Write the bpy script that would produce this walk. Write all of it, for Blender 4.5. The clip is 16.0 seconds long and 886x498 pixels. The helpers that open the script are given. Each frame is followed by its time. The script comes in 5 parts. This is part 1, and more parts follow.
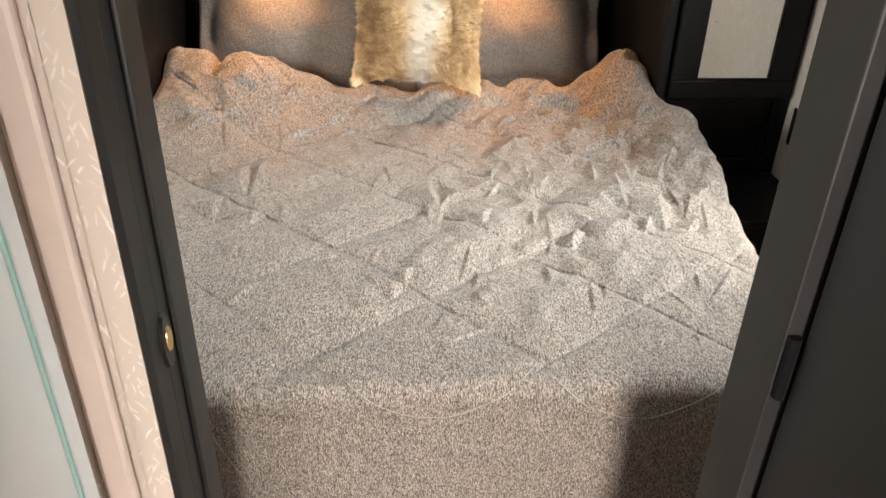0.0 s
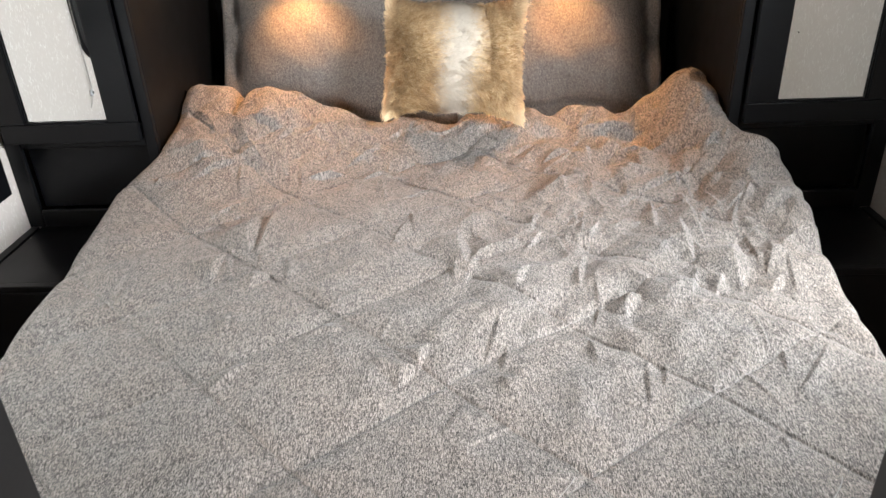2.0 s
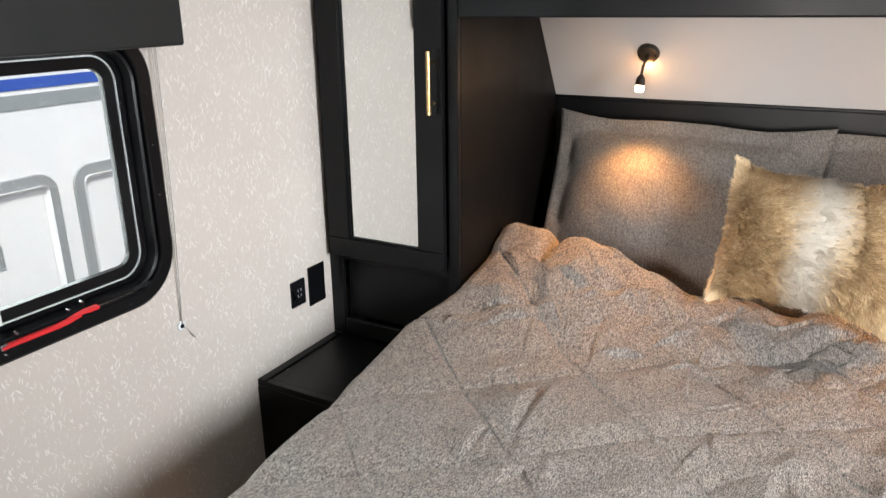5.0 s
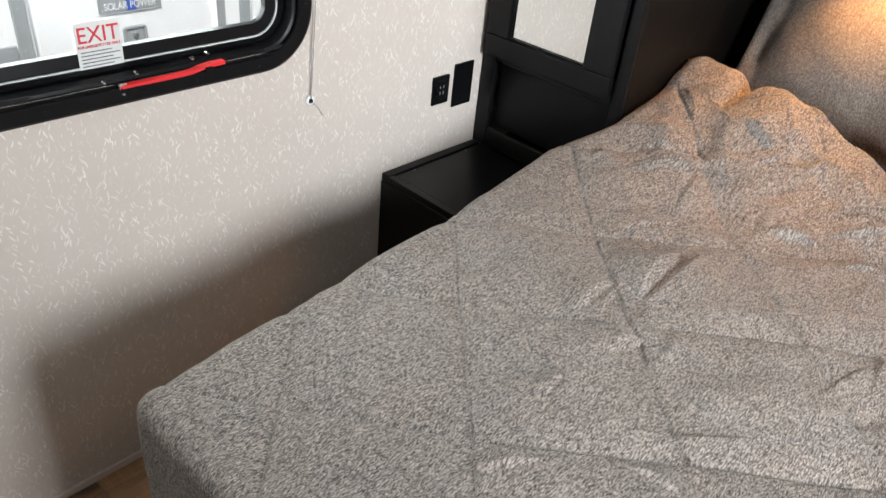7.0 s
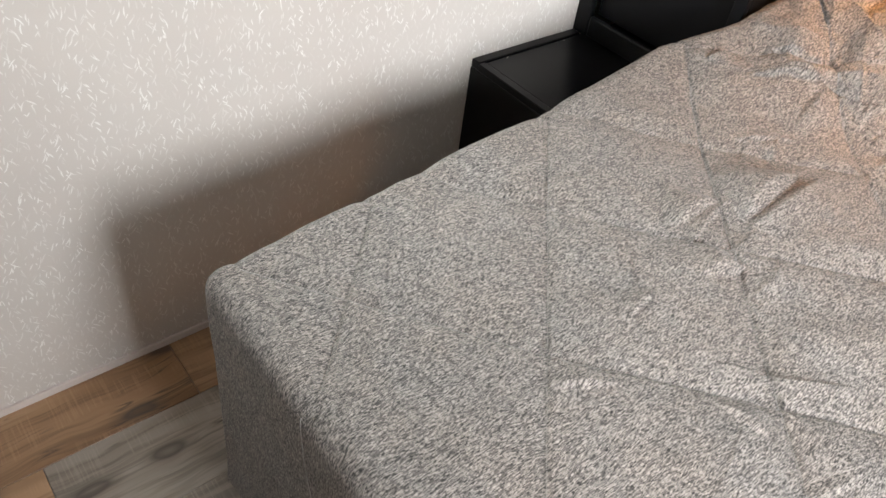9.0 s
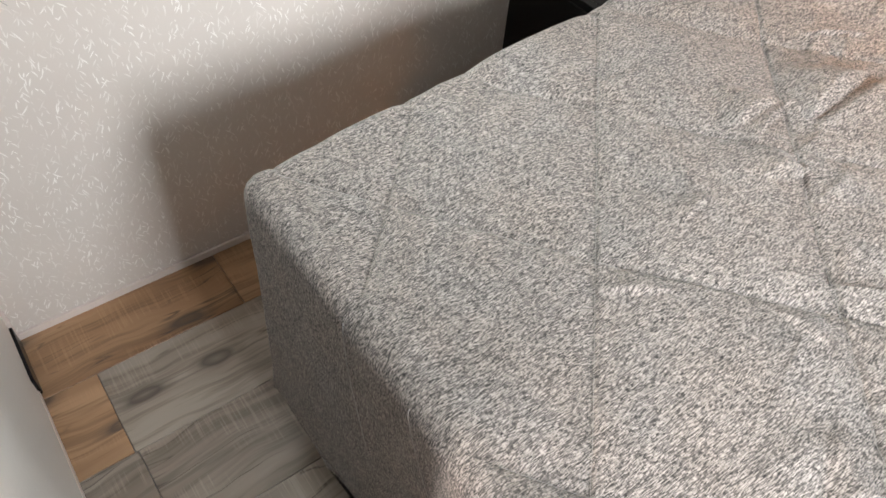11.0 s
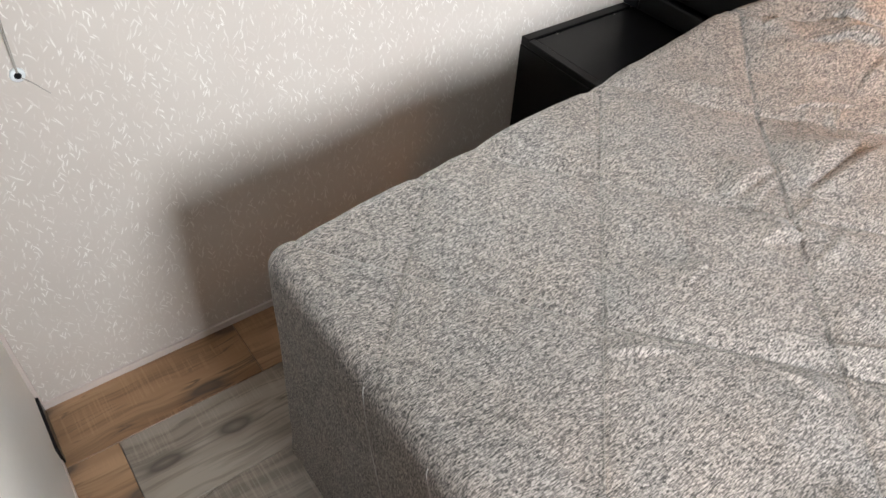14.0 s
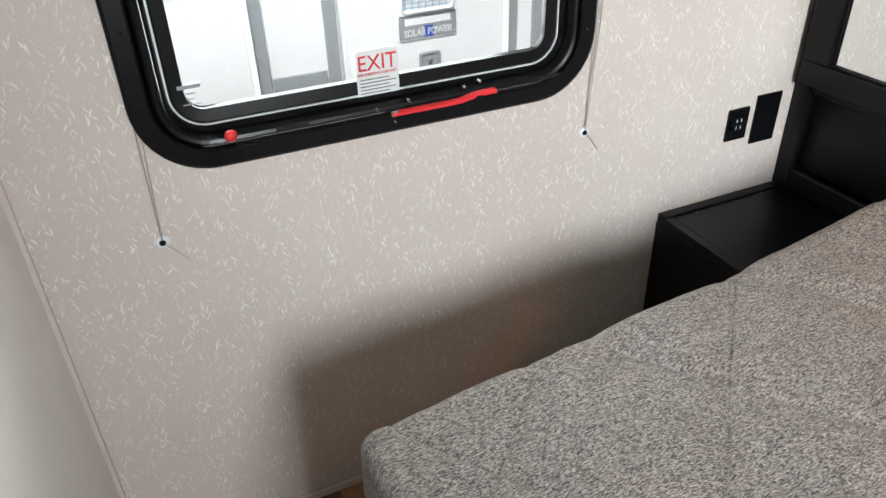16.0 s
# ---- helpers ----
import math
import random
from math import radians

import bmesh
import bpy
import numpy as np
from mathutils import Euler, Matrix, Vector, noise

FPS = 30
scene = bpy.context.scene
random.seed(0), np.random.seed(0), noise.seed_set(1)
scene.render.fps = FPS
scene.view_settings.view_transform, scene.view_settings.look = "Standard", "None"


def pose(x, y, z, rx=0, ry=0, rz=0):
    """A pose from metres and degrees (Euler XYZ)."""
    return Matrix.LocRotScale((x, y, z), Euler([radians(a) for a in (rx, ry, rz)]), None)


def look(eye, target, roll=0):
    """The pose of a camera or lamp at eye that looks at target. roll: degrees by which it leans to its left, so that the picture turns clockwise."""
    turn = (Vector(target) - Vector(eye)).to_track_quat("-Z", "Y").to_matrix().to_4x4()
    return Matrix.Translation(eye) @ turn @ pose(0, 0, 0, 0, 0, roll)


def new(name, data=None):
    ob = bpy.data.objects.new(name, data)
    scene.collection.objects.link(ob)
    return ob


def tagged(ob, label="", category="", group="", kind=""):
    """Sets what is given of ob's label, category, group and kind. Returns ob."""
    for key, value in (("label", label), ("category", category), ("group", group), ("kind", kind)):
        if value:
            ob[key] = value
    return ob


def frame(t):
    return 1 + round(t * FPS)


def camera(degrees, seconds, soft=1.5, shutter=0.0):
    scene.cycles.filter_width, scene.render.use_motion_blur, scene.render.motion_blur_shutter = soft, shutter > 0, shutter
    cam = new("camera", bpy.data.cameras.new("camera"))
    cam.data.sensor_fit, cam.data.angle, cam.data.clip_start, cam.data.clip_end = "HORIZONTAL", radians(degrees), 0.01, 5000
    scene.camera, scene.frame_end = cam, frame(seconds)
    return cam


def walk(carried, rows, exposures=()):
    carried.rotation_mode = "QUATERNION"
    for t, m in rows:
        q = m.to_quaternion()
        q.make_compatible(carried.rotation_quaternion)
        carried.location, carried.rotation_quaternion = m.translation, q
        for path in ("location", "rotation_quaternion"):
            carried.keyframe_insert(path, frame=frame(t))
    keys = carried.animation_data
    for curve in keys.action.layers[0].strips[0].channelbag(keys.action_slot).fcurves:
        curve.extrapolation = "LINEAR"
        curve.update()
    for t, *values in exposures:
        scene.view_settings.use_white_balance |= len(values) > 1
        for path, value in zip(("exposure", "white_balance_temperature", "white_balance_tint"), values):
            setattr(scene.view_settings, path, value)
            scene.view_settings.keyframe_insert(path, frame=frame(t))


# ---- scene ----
cam = camera(62.1, 16.0)
PATH = [
    (0, (-0.019, -0.944, 1.425), (0.098, 0.797, 0.448), 1.3),
    (0.5, (0.003, -0.852, 1.414), (0.115, 0.899, 0.453), 0.4),
    (1, (0.026, -0.78, 1.406), (0.124, 0.977, 0.456), -0.9),
    (1.5, (0.043, -0.742, 1.404), (0.065, 1.03, 0.477), -1.8),
    (2, (0.082, -0.685, 1.382), (0.005, 1.084, 0.451), -2.5),
    (2.5, (0.099, -0.64, 1.389), (-0.057, 1.149, 0.51), -2.3),
    (3, (0.101, -0.615, 1.429), (-0.143, 1.208, 0.644), -1.4),
    (3.5, (0.113, -0.59, 1.442), (-0.239, 1.246, 0.733), -0.8),
    (4, (0.114, -0.546, 1.45), (-0.393, 1.276, 0.8), -0.5),
    (4.5, (0.092, -0.486, 1.458), (-0.631, 1.273, 0.838), -0.4),
    (5, (0.087, -0.419, 1.433), (-0.834, 1.237, 0.795), -0.7),
    (5.2, (0.083, -0.397, 1.419), (-0.885, 1.216, 0.741), -0.5),
    (7.3, (-0.014, -0.258, 1.357), (-1.103, 0.962, 0.205), 7.1),
    (7.5, (-0.021, -0.255, 1.35), (-1.115, 0.938, 0.175), 7.4),
    (8, (-0.034, -0.242, 1.34), (-1.126, 0.889, 0.105), 7.9),
    (8.5, (-0.05, -0.234, 1.332), (-1.13, 0.837, 0.034), 8.1),
    (9, (-0.059, -0.231, 1.323), (-1.121, 0.789, -0.031), 8.4),
    (9.5, (-0.063, -0.227, 1.309), (-1.105, 0.741, -0.098), 8.0),
    (10, (-0.067, -0.224, 1.301), (-1.084, 0.697, -0.154), 7.3),
    (12.5, (-0.068, -0.228, 1.277), (-1.064, 0.565, -0.265), 4.2),
    (13, (-0.058, -0.239, 1.295), (-1.074, 0.58, -0.221), 4.2),
    (13.5, (-0.047, -0.248, 1.309), (-1.098, 0.618, -0.156), 4.3),
    (14, (-0.044, -0.249, 1.322), (-1.166, 0.646, -0.07), 3.7),
    (14.5, (-0.031, -0.236, 1.329), (-1.288, 0.625, 0.034), 1.0),
    (15, (-0.036, -0.231, 1.342), (-1.406, 0.595, 0.14), -0.4),
    (15.5, (-0.053, -0.215, 1.339), (-1.5, 0.571, 0.204), -0.4),
    (16, (-0.075, -0.165, 1.338), (-1.613, 0.511, 0.253), -1.8),
]
walk(cam, [(t, look(eye, target, roll)) for t, eye, target, roll in PATH], exposures=[
    (0.0, 1.02, 7150, 10), (1.2, 1.04, 6550, 10), (2.5, 0.93, 6400, 10), (3.5, 0.86, 6600, 10), (5.0, 0.76, 6550, 10), (7.3, 0.86, 6550, 10), (9.0, 1.12, 6500, 10), (12.5, 1.32, 6500, 10),
    (13.5, 1.3, 6550, 10), (14.5, 1.05, 6400, 10), (15.2, 0.88, 6500, 10), (16.0, 0.78, 6500, 10)])

# ---- world, sun, large lights ----
world = bpy.data.worlds.new("world")
scene.world = world
world.use_nodes = True
wn = world.node_tree.nodes
sky = wn.new("ShaderNodeTexSky")
sky.sky_type, sky.sun_disc = "NISHITA", False
sky.sun_elevation, sky.sun_rotation = radians(50), radians(120)
world.node_tree.links.new(sky.outputs[0], wn["Background"].inputs[0])
wn["Background"].inputs[1].default_value = 0.15

sun = new("sun", bpy.data.lights.new("sun", "SUN"))
sun.data.energy, sun.data.angle, sun.data.color = 3.4, radians(12), (1.0, 0.96, 0.9)
sun.matrix_world = look((3, -2, 6), (0, 0, 0))


def area_lamp(name, eye, target, w, h, watts, colour):
    ob = new(name, bpy.data.lights.new(name, "AREA"))
    ob.data.shape, ob.data.size, ob.data.size_y = "RECTANGLE", w, h
    ob.data.energy, ob.data.color = watts, colour
    ob.matrix_world = look(eye, target)
    return ob


right_day = area_lamp("window_daylight_right", (1.232, 0.13, 1.45), (-1.10, 1.22, 0.60), 0.42, 0.66, 15.5, (0.90, 0.96, 1.0))
right_day.data.spread = radians(98)
left_day = area_lamp("window_daylight_left", (-1.26, 0.22, 1.12), (1.18, 0.75, 1.0), 0.62, 0.42, 5.6, (0.93, 1.0, 1.0))
left_day.data.spread = radians(130)
# weak fill added overhead in the hall, no known fixture there
area_lamp("hall_fill_light", (0.03, -1.75, 1.94), (0.03, -1.6, 0.0), 0.4, 0.4, 0.5, (1.0, 0.93, 0.87))
# unseen source added at the hall end for the light through the doorway
hall_end_lamp = area_lamp("hall_end_fill", (0.17, -2.60, 1.20), (0.10, 0.0, 0.25), 0.36, 0.85, 16.5, (1.0, 0.94, 0.91))
hall_end_lamp.data.spread = radians(84)


# ---- materials ----
def material(name, rough=0.5, metal=0.0, colour=(0.5, 0.5, 0.5)):
    m = bpy.data.materials.new(name)
    m.use_nodes = True
    b = m.node_tree.nodes["Principled BSDF"]
    b.inputs["Base Color"].default_value = (*colour, 1)
    b.inputs["Roughness"].default_value, b.inputs["Metallic"].default_value = rough, metal
    return m, m.node_tree.nodes, m.node_tree.links, b


def node(nodes, kind, **values):
    n = nodes.new(kind)
    for k, v in values.items():
        if k in n.inputs:
            n.inputs[k].default_value = v
    return n


def math_node(nodes, links, op, a, b=None):
    n = nodes.new("ShaderNodeMath")
    n.operation = op
    for i, v in enumerate((a, b)):
        if v is None:
            continue
        if isinstance(v, (int, float)):
            n.inputs[i].default_value = v
        else:
            links.new(v, n.inputs[i])
    return n.outputs[0]


def ramp(nodes, links, source, stops):
    n = nodes.new("ShaderNodeValToRGB")
    e = n.color_ramp.elements
    while len(e) < len(stops):
        e.new(0.5)
    for el, (p, c) in zip(e, stops):
        el.position, el.color = p, (*c, 1)
    links.new(source, n.inputs[0])
    return n.outputs[0]


def mapped(nodes, links, scale, source="Object", rot=(0, 0, 0)):
    c = nodes.new("ShaderNodeTexCoord")
    m = nodes.new("ShaderNodeMapping")
    m.inputs["Scale"].default_value = scale
    m.inputs["Rotation"].default_value = rot
    links.new(c.outputs[source], m.inputs[0])
    return m.outputs[0]


def noise_tex(nodes, links, vector, scale, detail=3.0, rough=0.55):
    n = node(nodes, "ShaderNodeTexNoise", Scale=scale, Detail=detail, Roughness=rough)
    links.new(vector, n.inputs["Vector"])
    return n.outputs[0]


def bump(nodes, links, bsdf, height, strength, distance=0.002):
    b = node(nodes, "ShaderNodeBump", Strength=strength, Distance=distance)
    links.new(height, b.inputs["Height"])
    links.new(b.outputs[0], bsdf.inputs["Normal"])


def mix_colour(nodes, links, fac, a, b):
    n = nodes.new("ShaderNodeMix")
    n.data_type = "RGBA"
    for sock, v in ((n.inputs[0], fac), (n.inputs[6], a), (n.inputs[7], b)):
        if isinstance(v, tuple):
            sock.default_value = (*v, 1)
        elif isinstance(v, (int, float)):
            sock.default_value = v
        else:
            links.new(v, sock)
    return n.outputs[2]


def plain(name, colour, rough, metal=0.0, grain=60.0, vary=0.25, relief=0.05, spec=0.5):
    """A painted, moulded or metal surface with slight uneven tone and gloss."""
    m, ns, ls, b = material(name, rough, metal, colour)
    v = mapped(ns, ls, (1, 1, 1))
    n1, n2 = noise_tex(ns, ls, v, 5.0), noise_tex(ns, ls, v, grain)
    both = math_node(ns, ls, "ADD", math_node(ns, ls, "MULTIPLY", n1, 0.6), math_node(ns, ls, "MULTIPLY", n2, 0.4))
    lo, hi = tuple(c * (1 - vary) for c in colour), tuple(min(1, c * (1 + vary)) for c in colour)
    ls.new(ramp(ns, ls, both, [(0.3, lo), (0.7, hi)]), b.inputs["Base Color"])
    r = ramp(ns, ls, n1, [(0.3, (rough * 0.85,) * 3), (0.7, (min(1, rough * 1.2),) * 3)])
    ls.new(r, b.inputs["Roughness"])
    bump(ns, ls, b, n2, relief, 0.001)
    b.inputs["Specular IOR Level"].default_value = spec
    return m


def fleck_layer(ns, ls, vector, scale, length, width, seed):
    """Short curved strokes, one to a cell, each at its own lean."""
    vo = node(ns, "ShaderNodeTexVoronoi", Scale=scale, Randomness=1.0)
    vo.voronoi_dimensions = "2D"
    sh = ns.new("ShaderNodeVectorMath")
    sh.operation = "ADD"
    sh.inputs[1].default_value = (seed, seed * 0.7, 0)
    ls.new(vector, sh.inputs[0])
    ls.new(sh.outputs[0], vo.inputs["Vector"])
    sc = ns.new("ShaderNodeVectorMath")
    sc.operation = "SUBTRACT"
    ls.new(sh.outputs[0], sc.inputs[0])
    ls.new(vo.outputs["Position"], sc.inputs[1])
    sep = ns.new("ShaderNodeSeparateXYZ")
    ls.new(sc.outputs[0], sep.inputs[0])
    rnd = ns.new("ShaderNodeSeparateColor")
    ls.new(vo.outputs["Color"], rnd.inputs[0])
    ang = math_node(ns, ls, "MULTIPLY", math_node(ns, ls, "SUBTRACT", rnd.outputs[0], 0.5), 1.7)
    co, si = math_node(ns, ls, "COSINE", ang), math_node(ns, ls, "SINE", ang)
    x, y = sep.outputs[0], sep.outputs[1]
    u = math_node(ns, ls, "SUBTRACT", math_node(ns, ls, "MULTIPLY", x, co), math_node(ns, ls, "MULTIPLY", y, si))
    w = math_node(ns, ls, "ADD", math_node(ns, ls, "MULTIPLY", x, si), math_node(ns, ls, "MULTIPLY", y, co))
    bend = math_node(ns, ls, "MULTIPLY", math_node(ns, ls, "MULTIPLY", w, w), math_node(ns, ls, "MULTIPLY", math_node(ns, ls, "SUBTRACT", rnd.outputs[1], 0.5), 50.0))
    u = math_node(ns, ls, "ADD", u, bend)
    lw = math_node(ns, ls, "MULTIPLY", math_node(ns, ls, "ADD", rnd.outputs[2], 0.35), length)
    a = math_node(ns, ls, "POWER", math_node(ns, ls, "DIVIDE", u, width), 2.0)
    b = math_node(ns, ls, "POWER", math_node(ns, ls, "DIVIDE", w, lw), 2.0)
    d = math_node(ns, ls, "ADD", a, b)
    n = ns.new("ShaderNodeMapRange")
    n.inputs[1].default_value, n.inputs[2].default_value = 1.3, 0.4
    ls.new(d, n.inputs[0])
    return n.outputs[0]


def wallpaper(name, axis):
    """Beige-pink vinyl wallboard with short pale strokes."""
    m, ns, ls, b = material(name, 0.5)
    c = ns.new("ShaderNodeTexCoord")
    sep = ns.new("ShaderNodeSeparateXYZ")
    ls.new(c.outputs["Object"], sep.inputs[0])
    com = ns.new("ShaderNodeCombineXYZ")
    ls.new(sep.outputs["Y" if axis == "x" else "X"], com.inputs[0])
    ls.new(sep.outputs["Z"], com.inputs[1])
    v = com.outputs[0]
    f = fleck_layer(ns, ls, v, 44, 0.0080, 0.00125, 3.1)
    for scale, ln, wd, seed in ((38, 0.0095, 0.0013, 7.7), (60, 0.0055, 0.0010, 1.9)):
        f = math_node(ns, ls, "MAXIMUM", f, fleck_layer(ns, ls, v, scale, ln, wd, seed))
    cloud = noise_tex(ns, ls, v, 2.2, 3)
    fine = noise_tex(ns, ls, v, 260, 3)
    base = ramp(ns, ls, cloud, [(0.3, (0.53, 0.465, 0.42)), (0.7, (0.60, 0.535, 0.485))])
    base = mix_colour(ns, ls, math_node(ns, ls, "MULTIPLY", fine, 0.22), base, (0.50, 0.44, 0.40))
    patchy = math_node(ns, ls, "MULTIPLY", f, math_node(ns, ls, "MULTIPLY", ramp(ns, ls, noise_tex(ns, ls, v, 24, 2), [(0.40, (0.12, 0.12, 0.12)), (0.64, (1, 1, 1))]), 0.60))
    ls.new(mix_colour(ns, ls, patchy, base, (0.90, 0.875, 0.83)), b.inputs["Base Color"])
    bump(ns, ls, b, math_node(ns, ls, "ADD", fine, f), 0.12, 0.0006)
    return m


def fabric(name, dark, light, warm, fine=1.0):
    """Heathered woven cloth; cloth coordinates are in metres."""
    m, ns, ls, b = material(name, 0.9)
    b.inputs["Sheen Weight"].default_value = 0.08
    b.inputs["Sheen Roughness"].default_value = 0.4
    def threads(across, along, turn):
        """Short lengths of thread side by side, each with a tone of its own."""
        sep = ns.new("ShaderNodeSeparateXYZ")
        ls.new(mapped(ns, ls, (across, along, 1) if not turn else (along, across, 1), "UV"), sep.inputs[0])
        a, b2 = (sep.outputs[0], sep.outputs[1]) if not turn else (sep.outputs[1], sep.outputs[0])
        lane = math_node(ns, ls, "FLOOR", a)
        shift = ns.new("ShaderNodeTexWhiteNoise")
        shift.noise_dimensions = "1D"
        ls.new(lane, shift.inputs["W"])
        step = math_node(ns, ls, "FLOOR", math_node(ns, ls, "ADD", b2, math_node(ns, ls, "MULTIPLY", shift.outputs["Value"], 7.0)))
        cell = ns.new("ShaderNodeCombineXYZ")
        ls.new(lane, cell.inputs[0])
        ls.new(step, cell.inputs[1])
        tone_of = ns.new("ShaderNodeTexWhiteNoise")
        tone_of.noise_dimensions = "2D"
        ls.new(cell.outputs[0], tone_of.inputs["Vector"])
        return tone_of.outputs["Value"]
    warp, weft = threads(1500 * fine, 245 * fine, False), threads(1560 * fine, 340 * fine, True)
    slub = noise_tex(ns, ls, mapped(ns, ls, (190, 26, 1), "UV", (0, 0, 0.05)), 1.0, 3.0, 0.6)
    worn = noise_tex(ns, ls, mapped(ns, ls, (26, 15, 1), "UV"), 1.0, 4.0, 0.6)
    t = math_node(ns, ls, "MULTIPLY", warp, 0.58)
    for tex, share in ((weft, 0.26), (slub, 0.06), (worn, 0.10)):
        t = math_node(ns, ls, "ADD", t, math_node(ns, ls, "MULTIPLY", tex, share))
    mid = tuple(a * 0.68 + c * 0.32 for a, c in zip(dark, light))
    tone = ramp(ns, ls, t, [(0.185, dark), (0.50, mid), (0.815, light)])
    big = noise_tex(ns, ls, mapped(ns, ls, (9, 13, 1), "UV"), 1.0, 5)
    tint = ramp(ns, ls, big, [(0.35, (0.5, 0.5, 0.5)), (0.62, warm)])
    mx = ns.new("ShaderNodeMix")
    mx.data_type, mx.blend_type = "RGBA", "OVERLAY"
    mx.inputs[0].default_value = 0.34
    ls.new(tone, mx.inputs[6])
    ls.new(tint, mx.inputs[7])
    ls.new(mx.outputs[2], b.inputs["Base Color"])
    return m


def planks_material(name, light, dark, saw):
    """Vinyl plank printed as worn timber: broad tones along the grain, cracks, knots and saw marks."""
    m, ns, ls, b = material(name, 0.40)
    oi = ns.new("ShaderNodeObjectInfo")
    c = ns.new("ShaderNodeTexCoord")
    sh = ns.new("ShaderNodeVectorMath")
    sh.operation = "MULTIPLY_ADD"
    ls.new(oi.outputs["Random"], sh.inputs[0])
    sh.inputs[1].default_value = (7, 13, 3)
    ls.new(c.outputs["Object"], sh.inputs[2])

    def stretched(sx, sy, src):
        mp = ns.new("ShaderNodeMapping")
        mp.inputs["Scale"].default_value = (sx, sy, 1)
        ls.new(src, mp.inputs[0])
        return mp.outputs[0]
    # grain lines swerve a little
    wob = ns.new("ShaderNodeTexNoise")
    wob.inputs["Scale"].default_value, wob.inputs["Detail"].default_value = 5.0, 2.0
    ls.new(sh.outputs[0], wob.inputs["Vector"])
    bent = ns.new("ShaderNodeVectorMath")
    bent.operation = "MULTIPLY_ADD"
    ls.new(wob.outputs["Color"], bent.inputs[0])
    bent.inputs[1].default_value = (0.05, 0.0, 0.0)
    ls.new(sh.outputs[0], bent.inputs[2])
    v = bent.outputs[0]
    broad = noise_tex(ns, ls, stretched(11, 1.5, v), 1.0, 4, 0.55)
    streak = noise_tex(ns, ls, stretched(70, 3.2, v), 1.0, 3, 0.6)
    crack = noise_tex(ns, ls, stretched(26, 2.0, v), 1.0, 2, 0.5)
    col = ramp(ns, ls, broad, [(0.34, dark), (0.50, tuple((a + c2) / 2 for a, c2 in zip(light, dark))), (0.64, light)])
    thin = ramp(ns, ls, streak, [(0.36, (0.55, 0.55, 0.55)), (0.52, (0, 0, 0))])
    col = mix_colour(ns, ls, thin, col, tuple(a * 0.55 for a in dark))
    lines = ramp(ns, ls, math_node(ns, ls, "ABSOLUTE", math_node(ns, ls, "SUBTRACT", crack, 0.44)), [(0.0, (0.8, 0.8, 0.8)), (0.012, (0, 0, 0))])
    gate = ramp(ns, ls, noise_tex(ns, ls, sh.outputs[0], 6.0, 2), [(0.48, (0, 0, 0)), (0.58, (1, 1, 1))])
    col = mix_colour(ns, ls, math_node(ns, ls, "MULTIPLY", lines, gate), col, (0.055, 0.040, 0.030))
    # pale saw marks across the grain, in patches
    marks = ramp(ns, ls, noise_tex(ns, ls, stretched(9, 260, sh.outputs[0]), 1.0, 1, 0.5), [(0.52, (0, 0, 0)), (0.64, (saw,) * 3)])
    patch = ramp(ns, ls, noise_tex(ns, ls, stretched(14, 5, sh.outputs[0]), 1.0, 2), [(0.52, (0, 0, 0)), (0.62, (1, 1, 1))])
    col = mix_colour(ns, ls, math_node(ns, ls, "MULTIPLY", marks, patch), col, tuple(min(1, a * 1.35) for a in light))
    # knots with dark rims
    vo = node(ns, "ShaderNodeTexVoronoi", Scale=1.0, Randomness=0.9)
    vo.voronoi_dimensions = "2D"
    ls.new(stretched(9.5, 3.6, v), vo.inputs["Vector"])
    rnd = ns.new("ShaderNodeSeparateColor")
    ls.new(vo.outputs["Color"], rnd.inputs[0])
    some = ramp(ns, ls, rnd.outputs[0], [(0.70, (0, 0, 0)), (0.71, (1, 1, 1))])
    eye = ramp(ns, ls, vo.outputs["Distance"], [(0.0, (0.55, 0.55, 0.55)), (0.10, (0.85, 0.85, 0.85)), (0.15, (0.35, 0.35, 0.35)), (0.24, (0, 0, 0))])
    col = mix_colour(ns, ls, math_node(ns, ls, "MULTIPLY", some, eye), col, (0.075, 0.055, 0.042))
    ls.new(col, b.inputs["Base Color"])
    bump(ns, ls, b, math_node(ns, ls, "ADD", streak, crack), 0.2, 0.0007)
    return m


